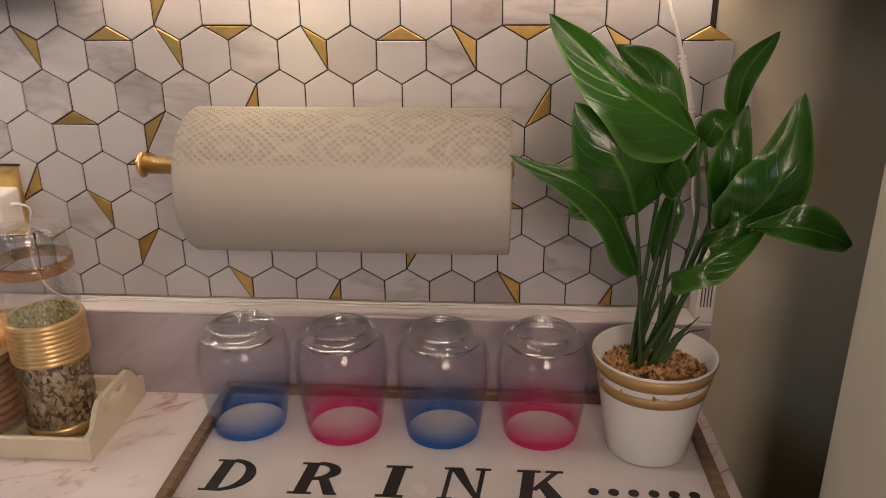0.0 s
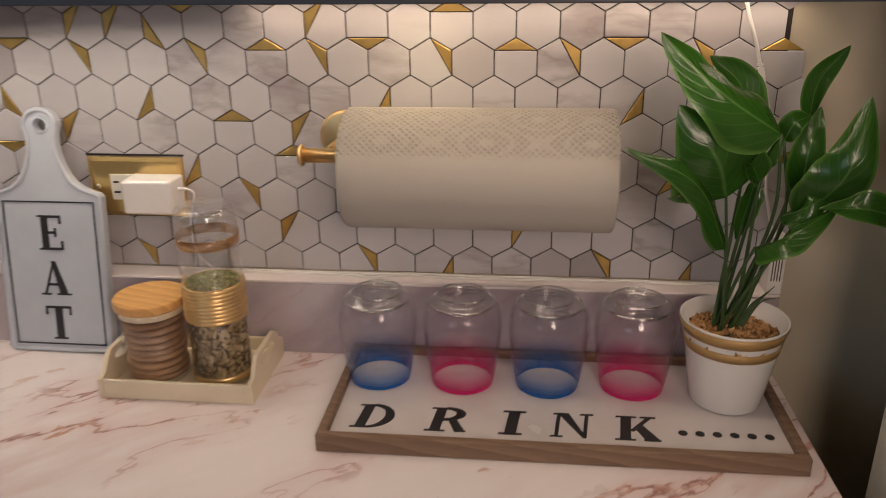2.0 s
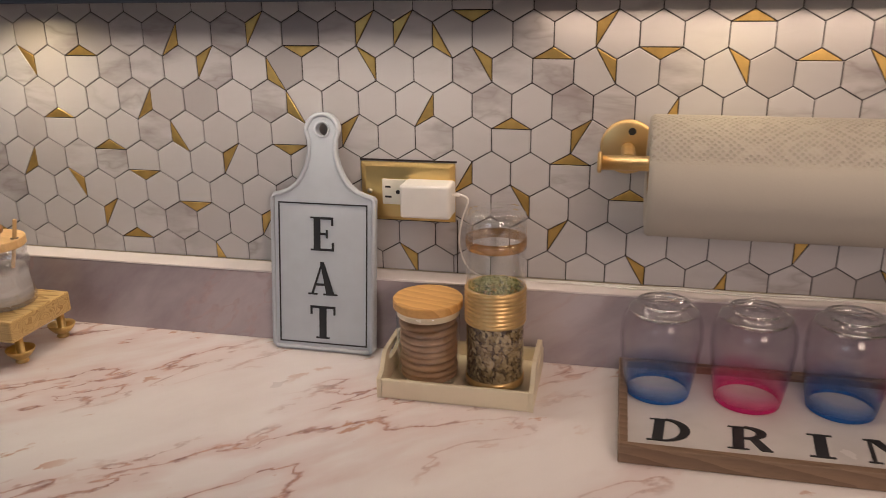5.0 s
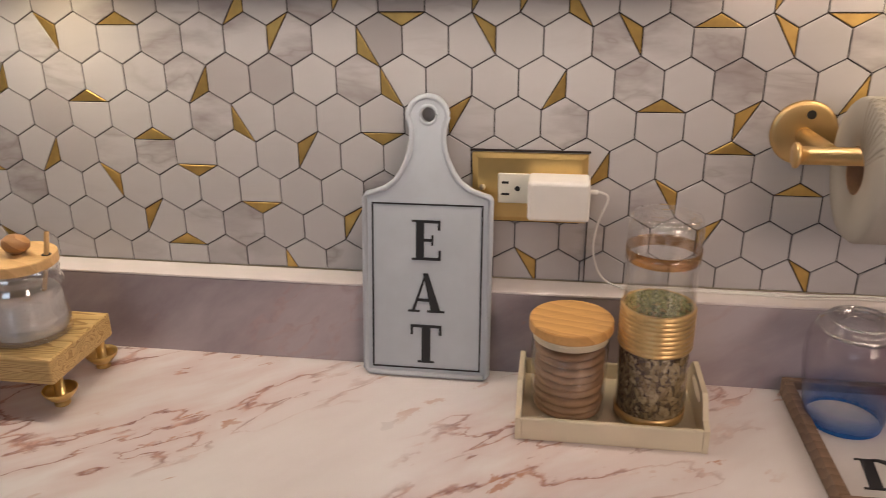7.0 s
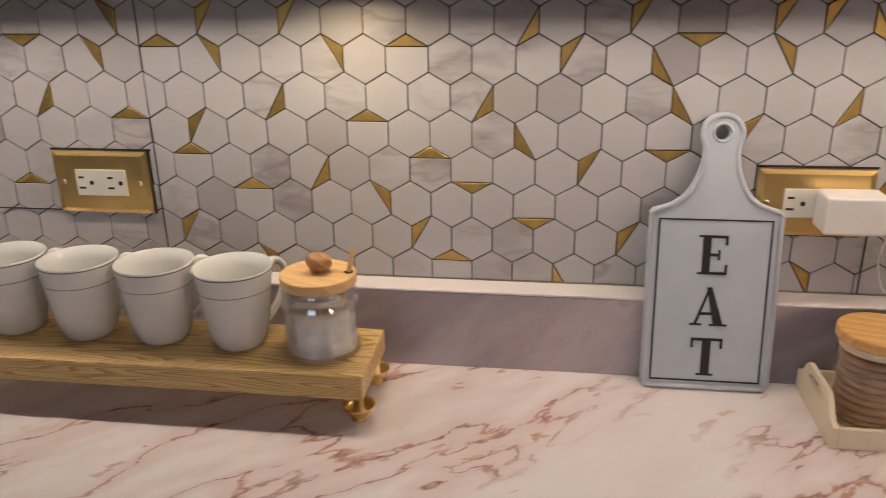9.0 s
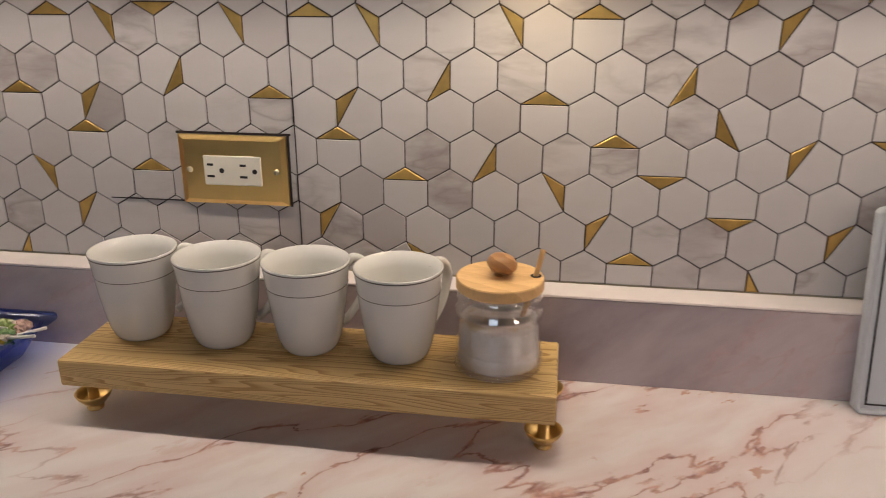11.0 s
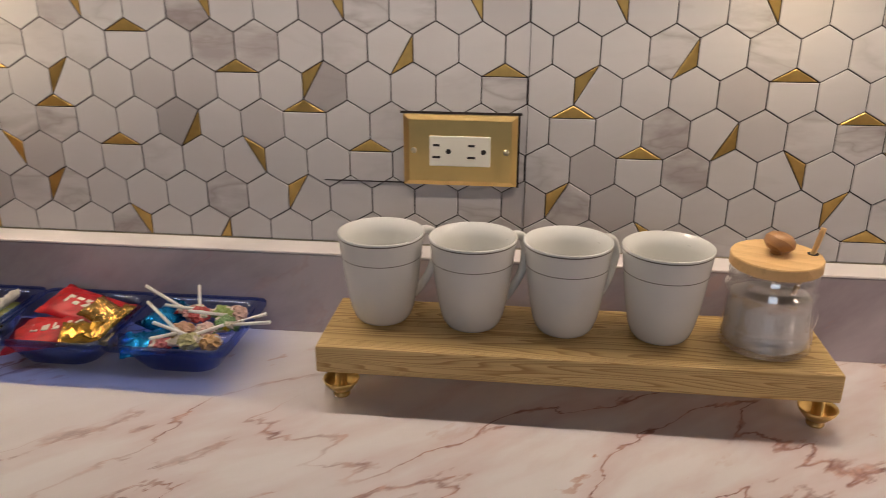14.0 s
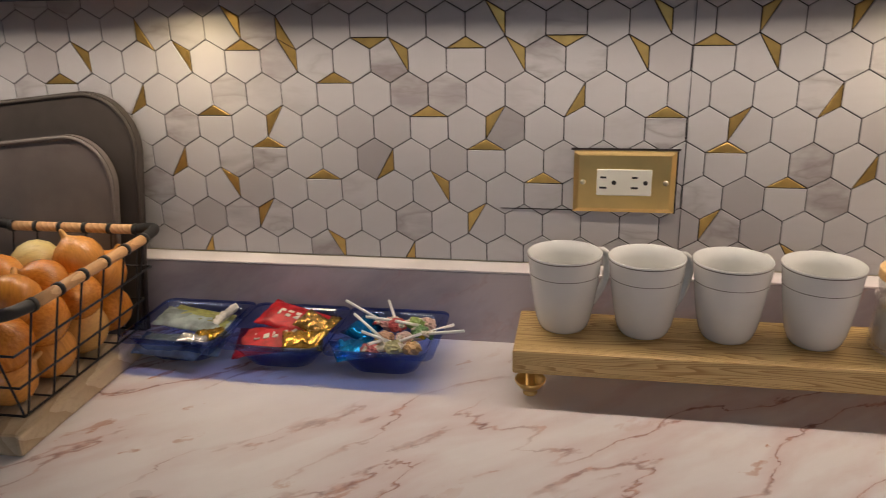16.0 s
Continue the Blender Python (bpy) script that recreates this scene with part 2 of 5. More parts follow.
M_TRAYFLOOR = plain("white_tray_lining", (0.64, 0.61, 0.605), 0.24, 0, 0.05, 14)
M_PINE = pine("pine_wood", (0.78, 0.56, 0.24), (0.36, 0.19, 0.045))
M_BAMBOO = wood("bamboo_wood", (0.72, 0.42, 0.15), (0.58, 0.31, 0.10), (0.5, 2.2, 1), 1.4, 0.4)
M_BEECH = wood("beech_wood", (0.76, 0.50, 0.23), (0.68, 0.42, 0.18), (0.8, 2, 1), 1.0, 0.45)
M_KNOB = wood("brown_knob_wood", (0.46, 0.24, 0.10), (0.30, 0.14, 0.05), (1, 1, 3), 1.6, 0.35)
M_CREAMTRAY = plain("cream_plastic", (0.78, 0.69, 0.51), 0.4, 0, 0.02)
M_GOLDFOIL = plain("gold_band", (0.80, 0.56, 0.26), 0.33, 0.8, 0.06, 80)
M_COASTER = plain("brown_wafer", (0.46, 0.275, 0.155), 0.6, 0, 0.12, 45, 0.2)
M_TEADARK = plain("dark_tea", (0.09, 0.055, 0.03), 0.8, 0, 0.2, 200)
M_SUGAR = plain("white_sugar", (0.68, 0.665, 0.65), 0.8, 0, 0.03, 400, 0.3)
M_STEM = plain("plastic_stem", (0.040, 0.085, 0.022), 0.5, 0, 0.1)
M_WIRE = plain("black_wire", (0.02, 0.02, 0.02), 0.5, 0.2)
M_BLUETRAY = glassy("blue_clear_plastic", (0.38, 0.48, 0.84), 1.7, 0.05)
M_DARKBOARD = plain("charcoal_board", (0.058, 0.046, 0.038), 0.55, 0, 0.1, 20, 0.05)
M_GREYBOARD = plain("grey_brown_board", (0.155, 0.130, 0.118), 0.55, 0, 0.08, 20, 0.05)
M_BREADBOARD = wood("pale_board_wood", (0.55, 0.44, 0.30), (0.42, 0.31, 0.19), (2, 0.6, 1), 1.2, 0.6)
M_RATTAN = wood("rattan_wood", (0.70, 0.42, 0.20), (0.52, 0.28, 0.11), (3, 0.6, 3), 1.5, 0.5)


def leaf_material():
    n = Nodes("leaf_green")
    c = n.add("ShaderNodeUVMap")
    x, y, z = (n.add("ShaderNodeSeparateXYZ", Vector=c.outputs[0]).outputs[i] for i in range(3))
    side = n.maths("ABSOLUTE", n.maths("SUBTRACT", y, 0.5))
    rib = n.ramp(side, (0.0, 1.0), (0.03, 0.0))
    wav = n.ramp(n.maths("SINE", n.maths("ADD", n.maths("MULTIPLY", x, 52.0), n.maths("MULTIPLY", side, -38.0))), (0.80, 0.0), (1.0, 1.0))
    big = n.noise(n.coords(), 18, 3)
    col = n.mix(big, (0.008, 0.038, 0.004), (0.036, 0.125, 0.014))
    col = n.mix(n.ramp(side, (0.40, 0.0), (0.5, 0.6)), col, (0.12, 0.26, 0.05))
    col = n.mix(n.maths("MULTIPLY", rib, 0.25), col, (0.22, 0.38, 0.12))
    col = n.mix(n.maths("MULTIPLY", wav, 0.07), col, (0.16, 0.32, 0.08))
    n.bump(n.maths("SUBTRACT", n.noise(n.coords(), 55, 3), n.maths("MULTIPLY", wav, 0.12)), 0.5, 0.0016)
    n.put(n.bsdf, "Subsurface Weight", 0.0)
    tl = n.add("ShaderNodeBsdfTranslucent", Color=col)
    n.set(col, 0.24)
    mx = n.add("ShaderNodeMixShader", i0=0.25, i1=n.bsdf.outputs[0], i2=tl.outputs[0])
    n.tree.links.new(mx.outputs[0], n.out.inputs[0])
    return n.mat


def paper_material():
    """Kitchen paper: smooth wavy embossing made of rows of dimples."""
    n = Nodes("embossed_paper")
    c = n.add("ShaderNodeUVMap").outputs[0]
    u, v = (n.add("ShaderNodeSeparateXYZ", Vector=c).outputs[i] for i in range(2))
    dots = n.add("ShaderNodeTexVoronoi", Vector=n.add("ShaderNodeMapping", Vector=c, Scale=(205, 205, 1), Rotation=(0, 0, radians(45))).outputs[0], Scale=1.0, Randomness=0.12).outputs[0]
    d = n.ramp(dots, (0.22, 0.0), (0.46, 1.0))
    oval = n.maths("ADD", n.maths("SINE", n.maths("MULTIPLY", u, 62.0)), n.maths("SINE", n.maths("MULTIPLY", v, 105.0)))
    lace = n.maths("ABSOLUTE", n.maths("SINE", n.maths("MULTIPLY", oval, 3.1)))
    where = n.ramp(lace, (0.25, 0.25), (0.6, 1.0))
    printed = n.ramp(v, (0.118, 0.0), (0.124, 1.0), (0.19, 1.0))
    deep = n.maths("MULTIPLY", n.maths("MULTIPLY", where, printed), n.maths("SUBTRACT", 1.0, d))
    fib = n.noise(n.coords(), 300, 3)
    n.bump(n.maths("SUBTRACT", n.maths("MULTIPLY", fib, 0.12), deep), 0.9, 0.0016)
    # dimples also take a darker colour, for the shade inside them
    col = n.mix(deep, (0.40, 0.375, 0.33), (0.345, 0.32, 0.275))
    return n.set(col, 0.9)


def herb_material(name, a, b, dark):
    n = Nodes(name)
    rnd = n.add("ShaderNodeNewGeometry").outputs["Random Per Island"]
    col = n.ramp(rnd, (0.0, dark), (0.45, a), (1.0, b))
    return n.set(col, 0.8)


def onion_material():
    n = Nodes("onion_skin")
    rnd = n.add("ShaderNodeObjectInfo").outputs["Random"]
    v = n.coords((20, 20, 1.3))
    f = n.noise(v, 16, 4, 0.55)
    z = n.add("ShaderNodeSeparateXYZ", Vector=n.add("ShaderNodeTexCoord").outputs["Object"]).outputs[2]
    col = n.mix(n.ramp(f, (0.38, 0.0), (0.72, 1.0)), (0.72, 0.27, 0.035), (0.46, 0.125, 0.012))
    col = n.mix(n.maths("MULTIPLY", n.ramp(n.noise(n.coords(), 22, 3), (0.5, 0.0), (0.7, 1.0)), 0.4), col, (0.56, 0.20, 0.035))
    col = n.mix(n.ramp(n.maths("ABSOLUTE", z), (0.029, 0.0), (0.040, 0.6)), col, (0.45, 0.26, 0.10))
    tone = n.ramp(rnd, (0.0, (0.50, 0.15, 0.02)), (0.45, (0.72, 0.34, 0.07)), (0.9, (0.74, 0.42, 0.13)), (0.97, (0.66, 0.58, 0.26)))
    col = n.mix(n.ramp(rnd, (0.0, 0.25), (0.9, 0.45), (0.97, 0.85)), col, tone)
    dry = n.ramp(n.noise(n.coords((5, 5, 1)), 30, 5, 0.7), (0.56, 0.0), (0.64, 1.0))
    col = n.mix(n.maths("MULTIPLY", dry, 0.22), col, (0.24, 0.09, 0.025))
    n.bump(f, 0.35, 0.0015)
    return n.set(col, 0.20)


M_LEAF, M_PAPER, M_ONION = leaf_material(), paper_material(), onion_material()
M_TEA = herb_material("dried_flakes", (0.30, 0.215, 0.10), (0.50, 0.40, 0.24), (0.13, 0.085, 0.035))
M_OREGANO = herb_material("dried_green_herb", (0.27, 0.29, 0.09), (0.50, 0.50, 0.22), (0.11, 0.12, 0.03))
M_BARK = herb_material("cork_chips", (0.45, 0.25, 0.10), (0.62, 0.40, 0.18), (0.16, 0.07, 0.02))

# ---- mesh helpers ----


def finish(name, bm, material, smooth=False):
    me = bpy.data.meshes.new(name)
    bmesh.ops.recalc_face_normals(bm, faces=bm.faces[:])
    bm.to_mesh(me)
    bm.free()
    me.materials.append(material)
    if smooth:
        me.polygons.foreach_set("use_smooth", [True] * len(me.polygons))
    return me


def thing(name, label, category, where=(0, 0, 0), turn=0.0, group="", kind=""):
    ob = new(name)
    ob.matrix_world = pose(*where, 0, 0, turn)
    ob.empty_display_size = 0.02
    return tagged(ob, label, category, group, kind)


def part(name, bm, material, parent=None, label="", smooth=False, at=None):
    ob = new(name, finish(name, bm, material, smooth))
    if parent is not None:
        ob.parent = parent
    if at is not None:
        ob.matrix_basis = at
    if label:
        tagged(ob, label)
    return ob


def box(x0, x1, y0, y1, z0, z1, bevel=0.0, bm=None, m=None, seg=2):
    bm = bm or bmesh.new()
    r = bmesh.ops.create_cube(bm, size=1)
    vs = r["verts"]
    for v in vs:
        v.co = Vector(((x0 + x1) / 2 + v.co.x * (x1 - x0), (y0 + y1) / 2 + v.co.y * (y1 - y0), (z0 + z1) / 2 + v.co.z * (z1 - z0)))
    if bevel:
        es = list({e for v in vs for e in v.link_edges})
        r = bmesh.ops.bevel(bm, geom=es, offset=bevel, segments=seg, affect="EDGES", profile=0.5)
        vs = r["verts"]
    if m is not None:
        bmesh.ops.transform(bm, matrix=m, verts=bm.verts[:])
    return bm


def lathe(profile, steps=48, bm=None, m=None):
    """Turns (r, z) pairs round the z axis; r = 0 closes an end."""
    bm = bm or bmesh.new()
    rings = []
    for r, z in profile:
        if r < 1e-6:
            rings.append([bm.verts.new((0, 0, z))])
        else:
            rings.append([bm.verts.new((r * math.cos(2 * math.pi * i / steps), r * math.sin(2 * math.pi * i / steps), z)) for i in range(steps)])
    for a, b in zip(rings, rings[1:]):
        for i in range(steps):
            j = (i + 1) % steps
            if len(a) == 1 and len(b) == 1:
                continue
            if len(a) == 1:
                bm.faces.new((a[0], b[j], b[i]))
            elif len(b) == 1:
                bm.faces.new((a[i], a[j], b[0]))
            else:
                bm.faces.new((a[i], a[j], b[j], b[i]))
    if m is not None:
        bmesh.ops.transform(bm, matrix=m, verts=[v for ring in rings for v in ring])
    return bm


def spline(points, n=8):
    """Points along a Catmull-Rom curve."""
    p = [Vector(q) for q in points]
    p = [p[0] * 2 - p[1]] + p + [p[-1] * 2 - p[-2]]
    out = []
    for i in range(1, len(p) - 2):
        for k in range(n):
            t = k / n
            a, b, c, d = p[i - 1], p[i], p[i + 1], p[i + 2]
            out.append(0.5 * ((2 * b) + (c - a) * t + (2 * a - 5 * b + 4 * c - d) * t * t + (3 * b - a - 3 * c + d) * t ** 3))
    out.append(p[-2])
    return out


def tube(points, radius, steps=10, n=8, bm=None, radius_end=None, oval=1.0):
    bm = bm or bmesh.new()
    pts = spline(points, n) if n > 1 else [Vector(q) for q in points]
    rings, up = [], Vector((0.13, 0.21, 1)).normalized()
    for i, q in enumerate(pts):
        d = (pts[min(i + 1, len(pts) - 1)] - pts[max(i - 1, 0)]).normalized()
        s = d.cross(up)
        if s.length < 0.05:
            s = d.cross(Vector((1, 0, 0)))
        s.normalize()
        w = s.cross(d)
        r = radius if radius_end is None else radius + (radius_end - radius) * i / (len(pts) - 1)
        rings.append([bm.verts.new(q + r * (math.cos(2 * math.pi * k / steps) * s * oval + math.sin(2 * math.pi * k / steps) * w)) for k in range(steps)])
    for a, b in zip(rings, rings[1:]):
        for k in range(steps):
            j = (k + 1) % steps
            bm.faces.new((a[k], a[j], b[j], b[k]))
    bm.faces.new(rings[0][::-1])
    bm.faces.new(rings[-1])
    return bm


def extrude_outline(outline, depth, bm=None, bevel=0.0):
    """A flat outline in x and z, made depth thick towards -y from y = 0."""
    bm = bm or bmesh.new()
    back = [bm.verts.new((x, 0, z)) for x, z in outline]
    front = [bm.verts.new((x, -depth, z)) for x, z in outline]
    k = len(outline)
    f = bm.faces.new(front)
    bm.faces.new(back[::-1])
    for i in range(k):
        j = (i + 1) % k
        bm.faces.new((back[i], back[j], front[j], front[i]))
    if bevel:
        bmesh.ops.bevel(bm, geom=list(f.edges), offset=bevel, segments=2, affect="EDGES")
    return bm


# ---- the setting ----
def setting(name, bm, material, label, category):
    return tagged(part(name, bm, material), label, category, kind="structure")


setting("wall_back", box(-3.2, 2.2, 0.004, 0.12, -0.9, 1.5), M_PAINT, "dark olive grey painted wall behind the counter", "wall")
setting("wall_left", box(-3.3, -3.2, -3.2, 0.12, -0.9, 1.5), M_ROOM, "plain grey painted side wall", "wall")
setting("wall_right", box(2.2, 2.3, -3.2, 0.12, -0.9, 1.5), M_ROOM, "plain grey painted side wall", "wall")
setting("wall_front", box(-3.3, 2.3, -3.3, -3.2, -0.9, 1.5), M_ROOM, "plain grey painted wall opposite the counter", "wall")
setting("floor", box(-3.3, 2.3, -3.3, 0.12, -1.0, -0.9), M_FLOOR, "brown plank kitchen floor", "floor")
setting("ceiling", box(-3.3, 2.3, -3.3, 0.12, 1.5, 1.6), M_ROOM, "plain painted ceiling", "ceiling")

COUNTER_R = 0.352
counter = thing("countertop", "pink and white marble-look laminate countertop with an upstand", "countertop", kind="structure")
part("worktop", box(-2.9, COUNTER_R, -0.64, 0.003, -0.038, 0.0, 0.003), M_COUNTER, counter)
part("upstand", box(-2.9, COUNTER_R - 0.003, -0.035, 0.0035, 0.0, 0.0922, 0.0008), M_SPLASH_SHADED, counter, "rose grey marble-look upstand, its face shade put into the colour")
# thin strip added to carry the bright light along the upstand's top
part("top_edge", box(-2.9, COUNTER_R - 0.003, -0.0354, -0.0006, 0.0923, 0.0952, 0.0011), M_CAP_LIT, counter, "top edge of the upstand, its strip light put into the pale colour")
base = thing("base_cabinet", "dark navy base cabinet under the countertop", "cabinet")
part("body", box(-2.9, COUNTER_R - 0.02, -0.60, 0.0, -0.9, -0.039), M_NAVY, base)

# upper cabinet with its rail and shaker doors
UP_R, UP_Y, UP_Z = 0.352, -0.31, 0.424
upper = thing("wall_cabinet", "dark navy painted wall cabinet above the tiled wall", "cabinet")
part("body", box(-2.9, UP_R, UP_Y, 0.003, UP_Z + 0.012, 1.2), M_NAVY, upper)
part("bottom_rail", box(-2.9, UP_R, UP_Y - 0.001, UP_Y + 0.02, UP_Z, UP_Z + 0.02, 0.001), M_NAVY, upper)
for i in range(7):
    x1 = 0.342 - i * 0.409
    d = part("door", box(x1 - 0.36, x1, UP_Y - 0.021, UP_Y - 0.002, UP_Z + 0.021, 1.19, 0.002), M_NAVY, upper)
    part("door_panel", box(x1 - 0.307, x1 - 0.053, UP_Y - 0.0225, UP_Y - 0.0212, UP_Z + 0.075, 1.13, 0.0006), M_NAVY, d)

fridge = thing("refrigerator", "cream white refrigerator side standing past the counter end", "refrigerator")
part("cabinet", box(0.394, 1.07, -0.92, -0.205, -0.88, 0.85, 0.008, seg=3), M_CREAM, fridge)
part("plinth", box(0.42, 1.04, -0.88, -0.24, -0.9, -0.88), M_SLOT, fridge)

# ---- lettering ----
# strokes on a body one unit high, as quads: a slab-serif face
GLYPHS = {
    "E": [(0.1, 0, 0.3, 1), (0, 0, 0.42, 0.05), (0, 0.95, 0.42, 1), (0.3, 0, 0.72, 0.07), (0.3, 0.93, 0.70, 1), (0.3, 0.47, 0.52, 0.54), (0.66, 0.07, 0.72, 0.26), (0.64, 0.76, 0.70, 0.93), (0.48, 0.38, 0.53, 0.63)],
    "T": [(0.28, 0, 0.50, 1), (0.18, 0, 0.60, 0.05), (0, 0.93, 0.78, 1), (0, 0.74, 0.06, 0.93), (0.72, 0.74, 0.78, 0.93)],
    "I": [(0.12, 0, 0.36, 1), (0, 0, 0.48, 0.06), (0, 0.94, 0.48, 1)],
    "A": [(0, 0, 0.30, 0.05), (0.48, 0, 0.92, 0.05), (0.2, 0.28, 0.64, 0.35)],
    "N": [(0.08, 0, 0.16, 1), (0, 0, 0.26, 0.05), (0, 0.95, 0.22, 1), (0.66, 0, 0.74, 1), (0.56, 0.95, 0.84, 1)],
    "D": [(0.1, 0, 0.32, 1), (0, 0, 0.42, 0.05), (0, 0.95, 0.42, 1)],
    "R": [(0.1, 0, 0.32, 1), (0, 0, 0.42, 0.05), (0, 0.95, 0.42, 1), (0.64, 0, 0.86, 0.05), (0.3, 0.45, 0.5, 0.51)],
    "K": [(0.1, 0, 0.32, 1), (0, 0, 0.42, 0.05), (0, 0.95, 0.42, 1), (0.5, 0.95, 0.82, 1), (0.58, 0, 0.92, 0.05)],
}
SLANTS = {
    "A": [((0.1, 0.03), (0.17, 0.03), (0.47, 0.98), (0.42, 0.98)), ((0.38, 1.0), (0.50, 1.0), (0.82, 0.03), (0.58, 0.03))],
    "N": [((0.1, 1), (0.32, 1), (0.74, 0.0), (0.66, 0.0))],
    "R": [((0.42, 0.48), (0.6, 0.5), (0.84, 0.03), (0.62, 0.03))],
    "K": [((0.3, 0.4), (0.38, 0.36), (0.74, 0.97), (0.64, 0.97)), ((0.4, 0.5), (0.55, 0.64), (0.90, 0.03), (0.62, 0.03))],
}
BOWLS = {"D": (0.32, 0.5, 0.52, 0.5), "R": (0.32, 0.73, 0.44, 0.27)}


def glyph(ch, height, thick, lean=0.0):
    """A letter standing in x and z, its lower left corner at the origin, thick towards -y."""
    bm = bmesh.new()
    polys = [((a, b), (c, b), (c, d), (a, d)) for a, b, c, d in GLYPHS[ch]] + SLANTS.get(ch, [])
    if ch in BOWLS:
        x, z, rx, rz = BOWLS[ch]
        arc = [math.pi * (k / 14 - 0.5) for k in range(15)]
        out = [(x + rx * math.cos(a), z + rz * math.sin(a)) for a in arc]
        inn = [(x + (rx - 0.2) * math.cos(a), z + (rz - 0.06) * math.sin(a)) for a in arc]
        polys += [(out[k], out[k + 1], inn[k + 1], inn[k]) for k in range(14)]
    for i, poly in enumerate(polys):
        lift = thick + 0.00006 * i
        quad = [(height * (x + lean * z), height * z) for x, z in poly]
        fr = [bm.verts.new((x, -lift, z)) for x, z in quad]
        bk = [bm.verts.new((x, 0, z)) for x, z in quad]
        bm.faces.new(fr)
        for k in range(4):
            j = (k + 1) % 4
            bm.faces.new((bk[k], bk[j], fr[j], fr[k]))
    return bm


# ---- drink tray, glasses and plant ----
TX0, TX1, TY0, TY1 = -0.134, 0.332, -0.232, -0.040
tray = thing("serving_tray", "walnut-edged serving tray with a white lining and black lettering", "tray")
part("lining", box(TX0 + 0.004, TX1 - 0.004, TY0 + 0.004, TY1 - 0.004, 0.001, 0.010), M_TRAYFLOOR, tray, "glossy white lining")
for n_, b_ in (("rim", (TX0, TX1, TY0, TY0 + 0.009)), ("rim", (TX0, TX1, TY1 - 0.009, TY1)), ("rim", (TX0, TX0 + 0.009, TY0 + 0.0092, TY1 - 0.0092)), ("rim", (TX1 - 0.009, TX1, TY0 + 0.0092, TY1 - 0.0092))):
    part(n_, box(*b_, 0.0, 0.019, 0.0012), M_TRAYWOOD, tray, "brown wooden rim")
flat = Matrix.Rotation(radians(-90), 4, "X")
for ch, x in zip("DRINK", (-0.107, -0.031, 0.043, 0.094, 0.157)):
    part("letter", glyph(ch, 0.042, 0.0006, 0.10), M_BLACK, tray, "black letter " + ch, at=Matrix.Translation((x, -0.2025, 0.0103)) @ flat @ Matrix.Diagonal((1.15, 1, 1, 1)))
for i in range(6):
    part("dot", lathe([(0, 0.0104), (0.0, 0.0104), (0.0045, 0.0106), (0.0045, 0.0110), (0, 0.0110)], 20), M_BLACK, tray, "black dot", at=pose(0.2245 + i * 0.0165, -0.186, 0))


def tumbler(mat, label):
    g = thing("drinking_glass", label, "glass", group="upturned glasses on the tray")
    outer = [(0.0340, 0.0006), (0.0362, 0.012), (0.0392, 0.03), (0.0420, 0.050), (0.0432, 0.066), (0.0424, 0.080), (0.0395, 0.090), (0.0352, 0.0965)]
    inner = [(r - 0.0016 - 0.0008 * z / 0.1, z) for r, z in outer[:-1]] + [(0.0335, 0.0935)]
    lip = [(0.0332 + 0.0009 * math.cos(a), 0.0008 + 0.0008 * math.sin(a)) for a in [0.0, -0.8, -1.57, -2.3, -3.14]]
    part("bowl", lathe(outer[::-1] + lip[1:4] + inner, 56), mat, g, smooth=True)
    foot = [(0.0354, 0.0966), (0.0325, 0.0992), (0.0295, 0.1005), (0.0285, 0.1032), (0.0270, 0.1046), (0.0250, 0.1040), (0.0232, 0.1012), (0.0150, 0.0990), (0, 0.0984),
            (0, 0.0930), (0.0170, 0.0928), (0.0280, 0.0920), (0.0335, 0.0930), (0.0354, 0.0966)]
    part("foot", lathe(foot, 56), M_THICKGLASS, g, "thick clear base with a sunken centre", smooth=True)
    # added mirror-like rings stand in for highlights refracted by the thick base
    for r, z, h in ((0.0268, 0.1047, 0.0011), (0.0354, 0.0968, 0.0010), (0.0165, 0.0996, 0.0006)):
        part("glint_ring", lathe([(r + 1.3 * h * math.cos(2 * math.pi * k / 8), z + h * math.sin(2 * math.pi * k / 8)) for k in range(9)], 56), M_GLINTGLASS, g, "glossy ring standing in for a bright line refracted in the base", smooth=True)
    return g


GLASSES = (-0.093, 0.0, 0.093, 0.1845)
blue = tumbler(M_BLUEGLASS, "upturned clear glass tumbler with a blue dipped rim")
pink = tumbler(M_PINKGLASS, "upturned clear glass tumbler with a hot pink dipped rim")
blue.matrix_basis, pink.matrix_basis = pose(GLASSES[0], -0.098, 0.0103), pose(GLASSES[1], -0.100, 0.0103)
copy_thing(blue, pose(GLASSES[2], -0.100, 0.0103, 0, 0, 50))
copy_thing(pink, pose(GLASSES[3], -0.097, 0.0103, 0, 0, 80))

POT = (0.279, -0.116, 0.0103)
pot = thing("plant_pot", "white ceramic pot with two gold bands", "plant pot", POT)
part("wall", lathe([(0, 0), (0.034, 0), (0.0365, 0.003), (0.0415, 0.035), (0.0495, 0.082), (0.0530, 0.0950), (0.0535, 0.0965), (0.0525, 0.0972), (0.0508, 0.0962), (0.047, 0.076), (0, 0.076)], 64), M_PORCELAIN, pot, smooth=True)
part("gold_band", lathe([(0.0498, 0.0825), (0.0534, 0.0945), (0.0538, 0.0945), (0.0503, 0.0825), (0.0498, 0.0825)], 64), M_POTGOLD, pot, "gold painted band", smooth=True)
